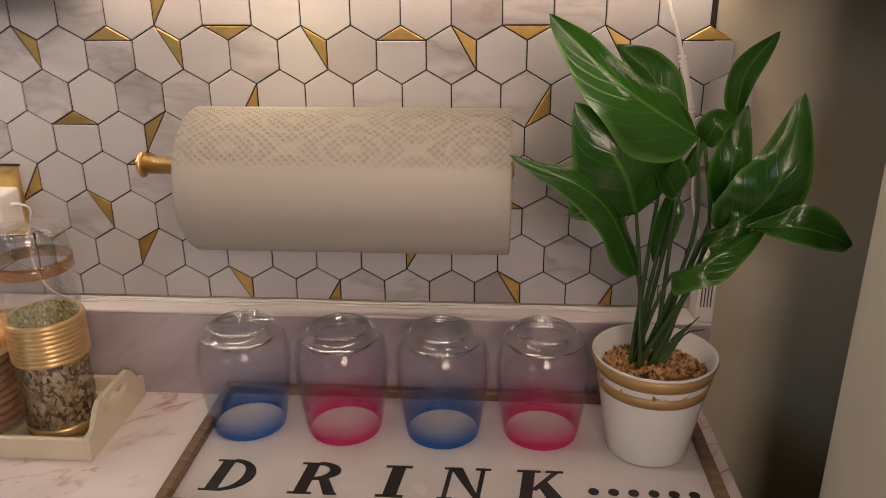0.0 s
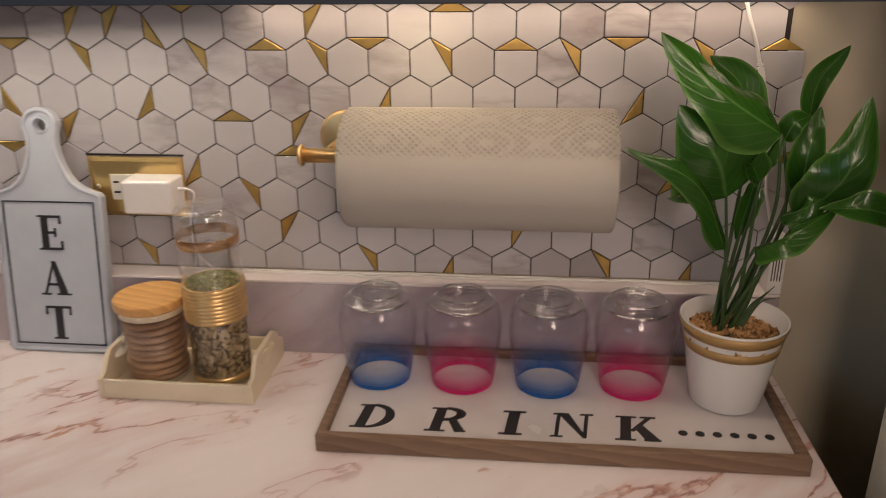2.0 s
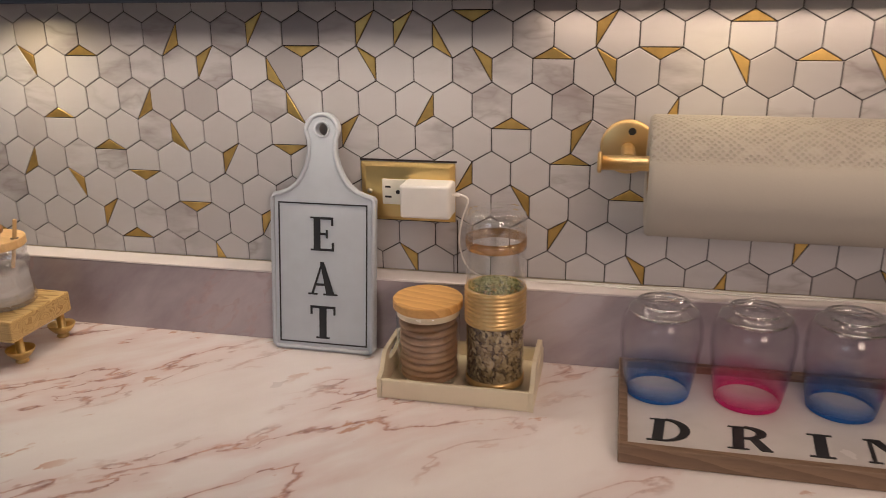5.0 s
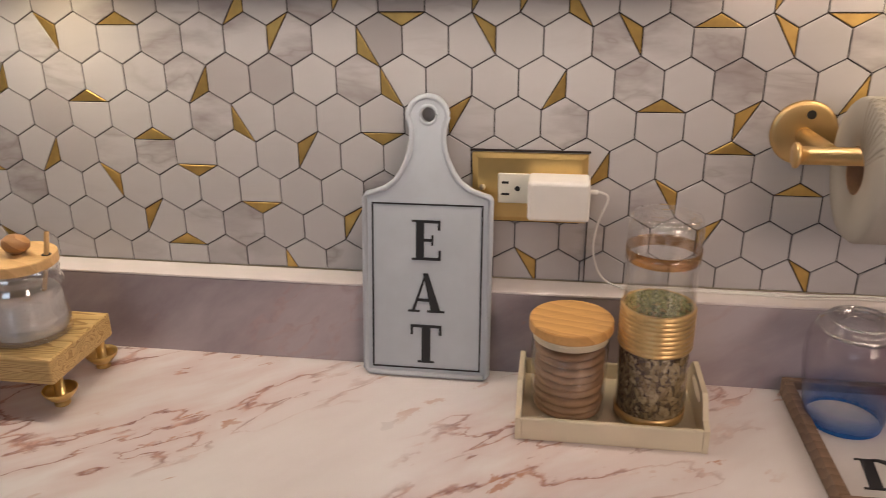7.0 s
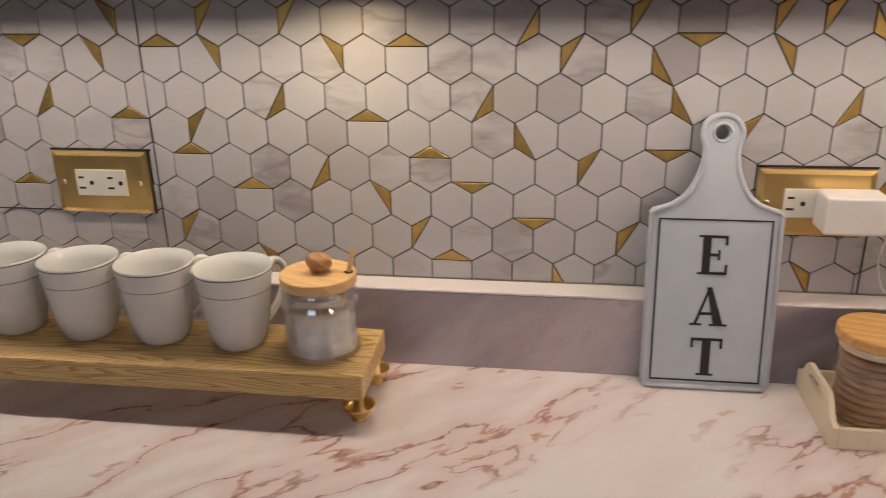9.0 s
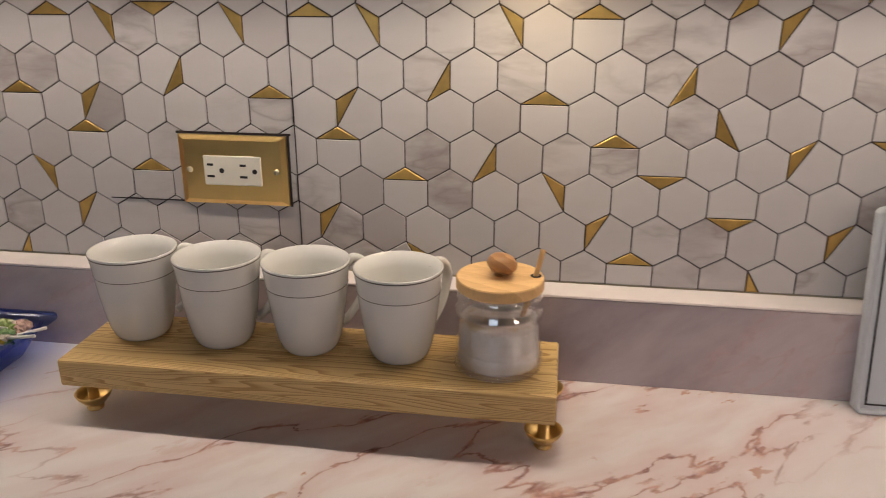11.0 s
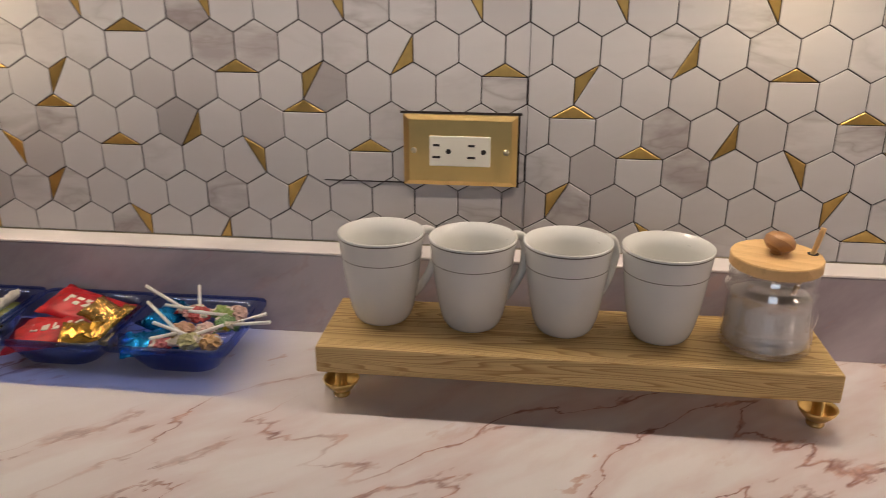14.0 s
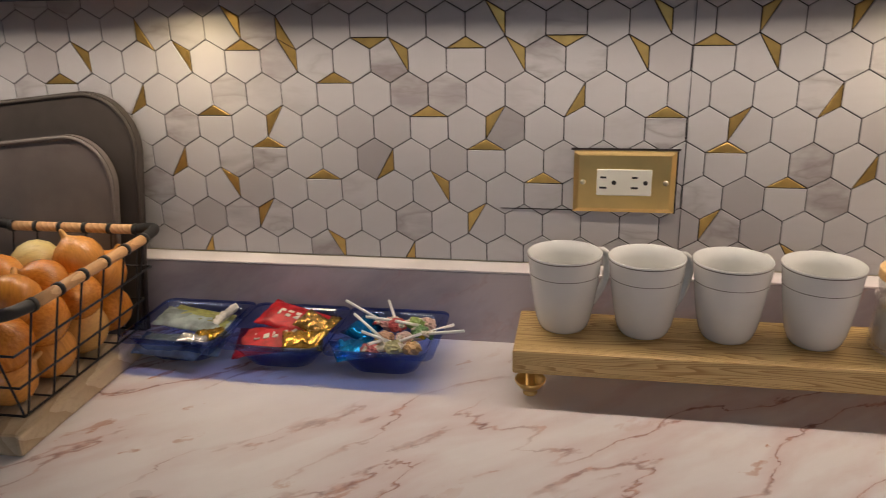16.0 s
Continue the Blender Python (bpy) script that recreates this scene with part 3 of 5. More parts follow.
part("gold_band", lathe([(0.0470, 0.066), (0.0490, 0.0762), (0.0493, 0.0762), (0.0474, 0.066), (0.0470, 0.066)], 64), M_POTGOLD, pot, "gold painted band", smooth=True)


def chips(count, radius, z, size, height, seed, flatness=0.6, tall=0.0):
    """Loose crumbs heaped within a circle."""
    rng = random.Random(seed)
    vs, fs = [], []
    for _ in range(count):
        a, r = rng.random() * 6.283, radius * math.sqrt(rng.random())
        c = Vector((r * math.cos(a), r * math.sin(a), z + height * (1 - (r / radius) ** 2) * rng.uniform(0.6, 1) + tall * rng.random()))
        m = Euler((rng.uniform(0, 6), rng.uniform(0, 6), rng.uniform(0, 6))).to_matrix()
        s = size * rng.uniform(0.5, 1.2)
        k = len(vs)
        for p in ((1, 0, 0), (-1, 0, 0), (0, 0.8, 0), (0, -0.8, 0), (0, 0, flatness), (0, 0, -flatness)):
            q = m @ (Vector(p) * s * rng.uniform(0.7, 1.2)) + c
            vs.append(q[:])
        fs += [(k + a_, k + b_, k + c_) for a_, b_, c_ in ((0, 2, 4), (2, 1, 4), (1, 3, 4), (3, 0, 4), (2, 0, 5), (1, 2, 5), (3, 1, 5), (0, 3, 5))]
    me = bpy.data.meshes.new("crumbs")
    me.from_pydata(vs, [], fs)
    return me


def crumbs(name, me, material, parent, label):
    me.materials.append(material)
    ob = new(name, me)
    ob.parent = parent
    return tagged(ob, label, kind="stuff")


crumbs("cork_mulch", chips(900, 0.0475, 0.077, 0.0042, 0.010, 5), M_BARK, pot, "golden brown cork chips")


def leaf(base_, mid, tip, width, face, face_tip, fold=0.35, wave=0.05, seed=0, blunt=0.55):
    """A broad blade along a bent spine, which turns from one facing at its base to another at its tip."""
    rng = random.Random(seed)
    bm = bmesh.new()
    uv = bm.loops.layers.uv.new("UVMap")
    pts = spline([base_, mid, tip], 14)
    face, face_tip = Vector(face).normalized(), Vector(face_tip).normalized()
    n, rows, cols = len(pts) - 1, [], 11
    ph, lean = rng.random() * 6, rng.uniform(-0.12, 0.12)
    for i, q in enumerate(pts):
        t = i / n
        d = (pts[min(i + 1, n)] - pts[max(i - 1, 0)]).normalized()
        s = d.cross(face.lerp(face_tip, t)).normalized()
        u = s.cross(d).normalized()
        w = width * (math.sin(math.pi * min(1, t ** blunt)) ** 0.75 * (1 - 0.15 * t) + (0.03 if t < 0.03 else 0.0))
        row = []
        for k in range(cols):
            a = (k / (cols - 1) - 0.5) * 2
            side = w * (1 + lean * (1 if a > 0 else -1))
            rise = fold * abs(a) ** 1.4 * side + wave * side * math.sin(8 * t + ph + 2.2 * a) * abs(a) + 0.06 * side * math.sin(19 * t + ph) * abs(a) ** 2
            row.append((bm.verts.new(q + s * a * side * (1 - 0.12 * abs(fold) * abs(a)) + u * rise), t, k / (cols - 1)))
        rows.append(row)
    for a, b in zip(rows, rows[1:]):
        for k in range(cols - 1):
            quad = (a[k], a[k + 1], b[k + 1], b[k])
            f = bm.faces.new([v[0] for v in quad])
            for loop, v in zip(f.loops, quad):
                loop[uv].uv = (v[1], v[2])
    return bm


plant = thing("artificial_plant", "artificial green plant with broad glossy leaves in the pot", "plant", POT)


def at_plant(x, y, z):
    return (x - POT[0], y - POT[1], z - POT[2])


def blade(base_, mid, tip, width, face, face_tip, fold=0.3, blunt=0.65, bow=0.0, sway=0.15):
    """One leaf with the stem that carries it, bowed sideways."""
    i = len(plant.children)
    part("leaf", leaf(at_plant(*base_), at_plant(*mid), at_plant(*tip), width, face, face_tip, fold, sway, i, blunt), M_LEAF, plant, smooth=True)
    foot = (0.268 + 0.010 * math.sin(i * 2.4) - POT[0], -0.118 + 0.007 * math.cos(i * 2.4) - POT[1], 0.080)
    end = at_plant(*base_)
    half = tuple(f + (e - f) * 0.55 + o for f, e, o in zip(foot, end, (bow, -0.003, 0.010)))
    part("stem", tube([foot, half, end], 0.0022, 8, 8, radius_end=0.0013), M_STEM, plant, smooth=True)


# the tall pair over the roll, the broad dark blade below them and the long one that points away
blade((0.285, -0.160, 0.304), (0.226, -0.176, 0.343), (0.173, -0.170, 0.392), 0.036, (0.15, -0.75, 0.75), (0.45, -0.75, 0.35), -0.42, 0.60, 0.016)
blade((0.276, -0.100, 0.290), (0.262, -0.100, 0.336), (0.230, -0.100, 0.364), 0.020, (0.2, -0.9, 0.3), (0.1, -0.9, 0.4), 0.3, 0.7)
blade((0.246, -0.155, 0.244), (0.229, -0.178, 0.285), (0.194, -0.168, 0.331), 0.049, (0.05, -1.0, 0.1), (-0.1, -0.85, 0.45), -0.22, 0.50)
blade((0.278, -0.140, 0.255), (0.262, -0.152, 0.282), (0.250, -0.140, 0.306), 0.016, (0.5, -0.8, 0.2), (0.4, -0.9, 0.2), 0.4, 0.7)
blade((0.252, -0.150, 0.192), (0.214, -0.180, 0.262), (0.147, -0.190, 0.298), 0.021, (0.35, -0.75, 0.5), (0.1, -0.6, 0.8), -0.35, 0.62)
blade((0.283, -0.110, 0.247), (0.276, -0.118, 0.222), (0.271, -0.112, 0.188), 0.014, (0.3, -0.9, 0.1), (0.2, -1.0, 0.0), 0.3, 0.75)
# the group that leans over the end of the counter
blade((0.330, -0.092, 0.296), (0.329, -0.104, 0.341), (0.345, -0.122, 0.376), 0.013, (-0.75, -0.65, 0.1), (-0.2, -0.95, 0.1), 0.6, 1.05, 0.012)
blade((0.322, -0.122, 0.238), (0.320, -0.132, 0.281), (0.332, -0.112, 0.320), 0.018, (-0.3, -0.9, 0.2), (-0.6, -0.8, 0.1), 0.5, 0.7)
blade((0.318, -0.142, 0.222), (0.343, -0.168, 0.272), (0.359, -0.150, 0.336), 0.030, (0.35, -0.9, 0.25), (-0.45, -0.9, 0.1), -0.35, 0.62)
blade((0.276, -0.160, 0.198), (0.298, -0.188, 0.222), (0.342, -0.164, 0.240), 0.021, (0.15, -0.55, 0.8), (0.1, -0.3, 0.95), -0.5, 0.55)
blade((0.325, -0.160, 0.236), (0.362, -0.180, 0.243), (0.411, -0.152, 0.221), 0.018, (0.1, -0.4, 0.9), (0.1, -0.95, 0.35), 0.35, 1.1)
blade((0.301, -0.120, 0.290), (0.305, -0.130, 0.308), (0.322, -0.120, 0.313), 0.012, (-0.2, -0.8, 0.5), (0.1, -0.8, 0.5), 0.4, 0.7, 0.020)
blade((0.301, -0.140, 0.222), (0.320, -0.160, 0.240), (0.348, -0.140, 0.254), 0.015, (0.1, -0.6, 0.8), (0.2, -0.8, 0.5), -0.4, 0.62)
blade((0.287, -0.120, 0.262), (0.291, -0.122, 0.280), (0.301, -0.120, 0.297), 0.009, (0.4, -0.9, 0.1), (0.4, -0.9, 0.1), 0.5, 0.7)
for i in range(7):
    part("sprig", tube([(-0.008 + 0.002 * i, -0.006, 0.08), (0.001 + 0.004 * i, -0.010 + 0.003 * i, 0.108), (0.002 + 0.006 * i, -0.008, 0.122 + 0.006 * (i % 3))], 0.0015, 6, 4, radius_end=0.0004), M_STEM, plant, smooth=True)

# ---- kitchen roll on its holder ----
AX_Y, AX_Z, R_OUT, RX0, RX1 = -0.087, 0.2485, 0.062, -0.120, 0.151


def roll_mesh():
    bm = bmesh.new()
    uv = bm.loops.layers.uv.new("UVMap")
    steps = 96
    prof = [(0.021, RX0 + 0.001), (0.050, RX0), (0.0595, RX0 + 0.0008), (R_OUT, RX0 + 0.004), (R_OUT, RX1 - 0.002), (0.0605, RX1), (0.021, RX1 - 0.001), (0.021, RX0 + 0.001)]
    fine = []
    for (r0, x0), (r1, x1) in zip(prof, prof[1:]):
        k = 12 if abs(x1 - x0) > 0.1 else 1
        fine += [(r0 + (r1 - r0) * j / k, x0 + (x1 - x0) * j / k) for j in range(k)]
    rings = []
    for i in range(steps):
        a = 2 * math.pi * i / steps
        rings.append([bm.verts.new((x, AX_Y + r * math.cos(a), AX_Z + r * math.sin(a))) for r, x in fine])
    for i in range(steps):
        j = (i + 1) % steps
        for k in range(len(fine)):
            l = (k + 1) % len(fine)
            f = bm.faces.new((rings[i][k], rings[i][l], rings[j][l], rings[j][k]))
            for loop, (ii, kk) in zip(f.loops, ((i, k), (i, l), (i + 1, l), (i + 1, k))):
                # v grows from the top over the front
                loop[uv].uv = (fine[kk][1], 0.190 - ((ii / steps - 0.25) % 1.0 if i >= steps // 4 else (ii / steps + 0.75)) * 2 * math.pi * R_OUT)
    return bm


holder = thing("paper_towel_holder", "satin brass wall-mounted paper towel holder", "holder")
part("wall_plate", lathe([(0, 0), (0.0300, 0), (0.0310, 0.0015), (0.0300, 0.0042), (0.0270, 0.0052), (0, 0.0052)], 48, m=pose(-0.139, 0.0005, 0.261, 90)), M_BRASS_SATIN, holder, smooth=True)
part("arm", tube([(-0.139, -0.004, 0.258), (-0.139, -0.07, 0.2605), (-0.1395, -0.080, 0.2605)], 0.0082, 20, 5), M_BRASS_SATIN, holder, smooth=True)
part("rod", lathe([(0, -0.166), (0.0078, -0.166), (0.0078, 0.152), (0.007, 0.154), (0, 0.154)], 24, m=pose(0, AX_Y, 0.2605, 0, 90)), M_BRASS_SATIN, holder, smooth=True)
part("end_cap", lathe([(0, -0.1702), (0.0095, -0.1702), (0.0112, -0.1690), (0.0112, -0.1668), (0.0098, -0.1658), (0, -0.1658)], 28, m=pose(0, AX_Y, 0.2605, 0, 90)), M_BRASS_SATIN, holder, smooth=True)
for sx in (0.018, -0.018):
    part("screw", lathe([(0, -0.002), (0.0042, -0.002), (0.0042, 0.0006), (0, 0.0004)], 16, m=pose(-0.139 + sx * 0.2, -0.0052, 0.261 + sx, 90)), M_SLOT, holder, "dark screw hole")
roll = tagged(part("paper_towel_roll", roll_mesh(), M_PAPER, smooth=True), "white embossed paper towel roll on the brass rod", "paper towel")
part("core", lathe([(0.0196, RX0 + 0.0015), (0.0208, RX0 + 0.0015), (0.0208, RX1 - 0.0015), (0.0196, RX1 - 0.0015), (0.0196, RX0 + 0.0015)], 36, m=pose(0, AX_Y, AX_Z, 0, 90)), M_COASTER, roll, "brown cardboard core", smooth=True)

# ---- sign ----
TILT_SIGN = math.degrees(math.atan2(0.043, 0.29))


def sign_outline(grow=0.0):
    pts = []
    w = 0.0665 + grow
    right = [(w - 0.004, -grow), (w, 0.004 - grow), (w, 0.1925 + grow), (w - 0.003, 0.1962 + grow)]
    curve = [(0.055, 0.1985), (0.044, 0.2025), (0.034, 0.210), (0.027, 0.2195), (0.0215, 0.231), (0.0178, 0.243), (0.0165, 0.255), (0.0168, 0.264)]
    curve = [(x + grow, z + grow) for x, z in curve]
    head = [((0.0205 + grow) * math.cos(a), 0.2755 + (0.0205 + grow) * math.sin(a)) for a in [math.pi * k / 14 for k in range(-1, 8)]]
    right += curve + head[1:]
    pts = right + [(-x, z) for x, z in right[::-1][1 if abs(right[-1][0]) < 1e-6 else 0:]]
    return pts


def sign_body():
    outline, hole = sign_outline(), [(0.0075 * math.cos(-2 * math.pi * k / 20), 0.2755 + 0.0075 * math.sin(-2 * math.pi * k / 20)) for k in range(20)]
    bm = bmesh.new()
    loops = []
    for depth in (0.0, -0.011):
        es = []
        for ring in (outline, hole):
            vs = [bm.verts.new((x, depth, z)) for x, z in ring]
            es += [bm.edges.new((vs[i], vs[(i + 1) % len(vs)])) for i in range(len(vs))]
            loops.append(vs)
        bmesh.ops.triangle_fill(bm, use_beauty=True, edges=es)
    for a, b in ((loops[0], loops[2]), (loops[1], loops[3])):
        for i in range(len(a)):
            j = (i + 1) % len(a)
            bm.faces.new((a[i], a[j], b[j], b[i]))
    return bm


sign = thing("wall_sign", "white enamel cutting-board sign with black lettering leaning on the wall", "sign")
sign.matrix_world = pose(-0.4975, -0.047, 0.0, -TILT_SIGN)
part("board", sign_body(), M_WHITE, sign)
rim_pts = [(x * 0.977, -0.0112, 0.1385 + (z - 0.1385) * 0.985) for x, z in sign_outline()]
part("rolled_edge", tube(rim_pts + rim_pts[:1], 0.0028, 8, 1), M_WHITE, sign, "raised white edge", smooth=True)
part("hole_ring", tube([(0.009 * math.cos(2 * math.pi * k / 24), -0.011, 0.2755 + 0.009 * math.sin(2 * math.pi * k / 24)) for k in range(25)], 0.0017, 8, 1), M_WHITE, sign, smooth=True)
BX, BZ0, BZ1 = 0.0575, 0.0085, 0.1865
for a, b, c, d in ((-BX, BX, BZ0, BZ0 + 0.0016), (-BX, BX, BZ1 - 0.0016, BZ1), (-BX, -BX + 0.0016, BZ0 + 0.0018, BZ1 - 0.0018), (BX - 0.0016, BX, BZ0 + 0.0018, BZ1 - 0.0018)):
    part("border_line", box(a, b, -0.0119, -0.0109, c, d), M_BLACK, sign, "thin black border line")
for ch, x, z in (("E", -0.0155, 0.1275), ("A", -0.0195, 0.0715), ("T", -0.0165, 0.0155)):
    part("letter", glyph(ch, 0.0420, 0.0010), M_BLACK, sign, "black letter " + ch, at=Matrix.Translation((x, -0.0109, z)))

# ---- sockets ----


def outlet(x0, x1, z0, z1):
    o = thing("wall_outlet", "double wall outlet with a polished brass cover plate", "outlet", ((x0 + x1) / 2, -0.0005, (z0 + z1) / 2), group="brass wall outlets")
    w, h = (x1 - x0) / 2, (z1 - z0) / 2
    bm = bmesh.new()
    outer = [(-w, -h), (w, -h), (w, h), (-w, h)]
    inner = [(-w + 0.006, -h + 0.005), (w - 0.006, -h + 0.005), (w - 0.006, h - 0.005), (-w + 0.006, h - 0.005)]
    a = [bm.verts.new((x, 0, z)) for x, z in outer]
    b = [bm.verts.new((x, -0.004, z)) for x, z in outer]
    c = [bm.verts.new((x, -0.0066, z)) for x, z in inner]
    bm.faces.new(c)
    for p, q in ((a, b), (b, c)):
        for i in range(4):
            bm.faces.new((p[i], p[(i + 1) % 4], q[(i + 1) % 4], q[i]))
    part("cover_plate", bm, M_BRASS, o, "polished brass cover plate")
    sock = part("receptacle", box(-0.0315, 0.0315, -0.0082, -0.005, -0.0158, 0.0158, 0.0012), M_IVORY, o, "ivory receptacle")
    for dx in (-0.018, 0.018):
        for dz, ln in ((0.0062, 0.0068), (-0.0062, 0.0082)):
            part("slot", box(dx - 0.006 - ln / 2, dx - 0.006 + ln / 2, -0.0084, -0.0079, dz - 0.0012, dz + 0.0012), M_SLOT, sock)
        part("slot", lathe([(0, 0.0079), (0.0027, 0.0079), (0.0027, 0.0084), (0, 0.0084)], 16, m=pose(dx + 0.0064, 0, 0, 90)), M_SLOT, sock)
    for sx in (-0.0475, 0.0475):
        part("screw", lathe([(0, 0.0084), (0.0018, 0.0082), (0.0032, 0.0072), (0.0033, 0.0060)], 16, m=pose(sx, 0, 0, 90)), M_STEEL, o, smooth=True)
    return o


outlet(-1.248, -1.131, 0.1655, 0.2390)
outlet(-0.4545, -0.338, 0.1625, 0.2345)
plug = thing("phone_charger", "white charger block plugged into the outlet with a white cable", "charger")
part("block", box(-0.396, -0.336, -0.045, -0.0085, 0.1765, 0.2165, 0.0035, seg=3), M_PLASTIC, plug, smooth=False)
part("cable", tube([(-0.337, -0.026, 0.203), (-0.325, -0.027, 0.203), (-0.318, -0.026, 0.196), (-0.326, -0.024, 0.170), (-0.329, -0.022, 0.140), (-0.320, -0.020, 0.112), (-0.300, -0.018, 0.099), (-0.270, -0.018, 0.0965)], 0.0011, 8, 8), M_PLASTIC, plug, smooth=True)
part("strain_relief", tube([(-0.337, -0.026, 0.203), (-0.328, -0.0265, 0.2032)], 0.0024, 10, 2), M_PLASTIC, plug, smooth=True)

lead = thing("light_cable", "thin white light cable lying along the upstand and up the wall", "cable")
rng = random.Random(3)
for k, y in enumerate((-0.010, -0.016)):
    pts = [(-0.30 + 0.045 * i, y + rng.uniform(-0.003, 0.003), 0.0962 + rng.uniform(0, 0.002)) for i in range(15)]
    part("strand", tube(pts, 0.0010, 6, 6), M_PLASTIC, lead, smooth=True)
CABLE = [(0.275, 0.424), (0.285, 0.392), (0.295, 0.365), (0.303, 0.338), (0.314, 0.299), (0.322, 0.250), (0.325, 0.212), (0.338, 0.160)]
part("riser", tube([(x, -0.011, z) for x, z in CABLE], 0.0018, 8, 8), M_PLASTIC, lead, smooth=True)
part("sleeve", tube([(0.3025, -0.011, 0.341), (0.308, -0.011, 0.320), (0.3145, -0.011, 0.298)], 0.0030, 10, 5), M_PLASTIC, lead, "thicker white connector sleeve", smooth=True)
for z in (0.344, 0.340, 0.336, 0.332, 0.300, 0.296):
    part("tie", lathe([(0.0016, -0.001), (0.0037, -0.001), (0.0037, 0.001), (0.0016, 0.001)], 12, m=pose(0.303 + (0.338 - z) * 0.28, -0.011, z)), M_PLASTIC, lead, "white cable tie")
ctrl = thing("light_controller", "small white light controller box with a printed label", "controller")
part("case", box(0.333, 0.350, -0.034, -0.006, 0.0955, 0.163, 0.002), M_PLASTIC, ctrl)
for i in range(4):
    part("print_bar", box(0.336 + 0.003 * i, 0.3372 + 0.003 * i, -0.0345, -0.0339, 0.112, 0.142 - 0.004 * (i % 2)), M_SILVER, ctrl, "faint grey print")

# ---- cream tray with two jars ----
CX0, CX1, CY0, CY1 = -0.397, -0.223, -0.156, -0.040
ctray = thing("small_tray", "small cream tray with raised handle ends", "tray")
part("base", box(CX0 + 0.001, CX1 - 0.001, CY0 + 0.001, CY1 - 0.001, 0.0, 0.006), M_CREAMTRAY, ctray)
for y in (CY0, CY1 - 0.005):
    part("side", box(CX0 + 0.0052, CX1 - 0.0052, y, y + 0.005, 0.0002, 0.023, 0.0015), M_CREAMTRAY, ctray)


def tray_end():
    half = (CY1 - CY0) / 2
    outer = [(-half, 0), (half, 0), (half, 0.023), (half * 0.80, 0.027), (half * 0.62, 0.041), (half * 0.5, 0.046), (-half * 0.5, 0.046), (-half * 0.62, 0.041), (-half * 0.80, 0.027), (-half, 0.023)]
    hole = [(half * 0.42 * math.cos(-a) * (1 if abs(math.cos(a)) < 0.95 else 0.97), 0.0335 + 0.0065 * math.sin(-a)) for a in [2 * math.pi * k / 18 for k in range(18)]]
    bm = bmesh.new()
    loops = []
    for depth in (0.0, -0.005):
        es = []
        for ring in (outer, hole):
            vs = [bm.verts.new((x, depth, z)) for x, z in ring]
            es += [bm.edges.new((vs[i], vs[(i + 1) % len(vs)])) for i in range(len(vs))]
            loops.append(vs)
        bmesh.ops.triangle_fill(bm, use_beauty=True, edges=es)
    for a, b in ((loops[0], loops[2]), (loops[1], loops[3])):
        for i in range(len(a)):
            j = (i + 1) % len(a)
            bm.faces.new((a[i], a[j], b[j], b[i]))
    return bm


for x in (CX0, CX1 - 0.005):
    part("handle_end", tray_end(), M_CREAMTRAY, ctray, "cream end with a cut-out grip", at=pose(x, (CY0 + CY1) / 2, 0, 0, 0, 90))

cjar = thing("storage_jar", "clear glass jar of brown wafers with a bamboo lid", "jar", (-0.349, -0.105, 0.0063))
part("glass_wall", lathe([(0, 0), (0.0345, 0), (0.0362, 0.003), (0.0362, 0.083), (0.0345, 0.086)], 48), M_GLASS, cjar, smooth=True)
part("lid", lathe([(0, 0.087), (0.0380, 0.087), (0.0395, 0.0885), (0.0395, 0.0965), (0.0385, 0.0978), (0, 0.0978)], 48), M_BAMBOO, cjar, "bamboo lid", smooth=False)
part("seal", lathe([(0.034, 0.079), (0.0355, 0.079), (0.0355, 0.0865), (0.034, 0.0865)], 48), M_CREAMTRAY, cjar, "clear silicone seal")
for i in range(9):
    part("wafer", lathe([(0, 0), (0.0300, 0), (0.0325, 0.002), (0.0328, 0.004), (0.0315, 0.0064), (0.029, 0.0074), (0, 0.0074)], 32), M_COASTER, cjar, smooth=True,
         at=pose(0.0008 * math.sin(i * 2.1), 0.0008 * math.cos(i * 1.7), 0.0035 + i * 0.0079, 1.5 * math.sin(i), 1.5 * math.cos(i * 2), 40 * i))

tjar = thing("spice_jar", "tall stacked glass jar of dried herbs with gold bands", "jar", (-0.272, -0.108, 0.0063))
part("lower_glass", lathe([(0, 0), (0.0310, 0), (0.0325, 0.002), (0.0325, 0.080)], 48), M_GLASS, tjar, smooth=True)
part("foot_band", lathe([(0.0326, 0.006), (0.0330, 0.006), (0.0330, 0.0145), (0.0326, 0.0145), (0.0326, 0.006)], 48), M_GOLDFOIL, tjar, "gold band", smooth=True)
part("dark_leaf", lathe([(0, 0.004), (0.0300, 0.004), (0.0300, 0.078), (0, 0.078)], 32), M_TEADARK, tjar, "dark dried leaf")
rng = random.Random(11)
sleeve = [(0.0318, 0.078)]
for i in range(9):
    z = 0.078 + i * 0.0045
    sleeve += [(0.0337, z + 0.0004), (0.0342, z + 0.0022), (0.0337, z + 0.0040), (0.0330, z + 0.0045)]
part("ribbed_sleeve", lathe(sleeve + [(0.031, 0.119), (0.031, 0.078), (0.0318, 0.078)], 48), M_GOLDFOIL, tjar, "ribbed gold sleeve", smooth=True)
tube_out = [(0.0325, 0.116), (0.0325, 0.160), (0.0322, 0.176), (0.0326, 0.184), (0.0326, 0.194), (0.0316, 0.2005), (0.0285, 0.2045), (0.020, 0.2060), (0, 0.2064)]
part("upper_glass", lathe(tube_out + [(max(0, r - 0.0022), z - (0.004 if z > 0.2 else 0.0)) for r, z in tube_out[::-1]], 48), M_GLASS, tjar, smooth=True)
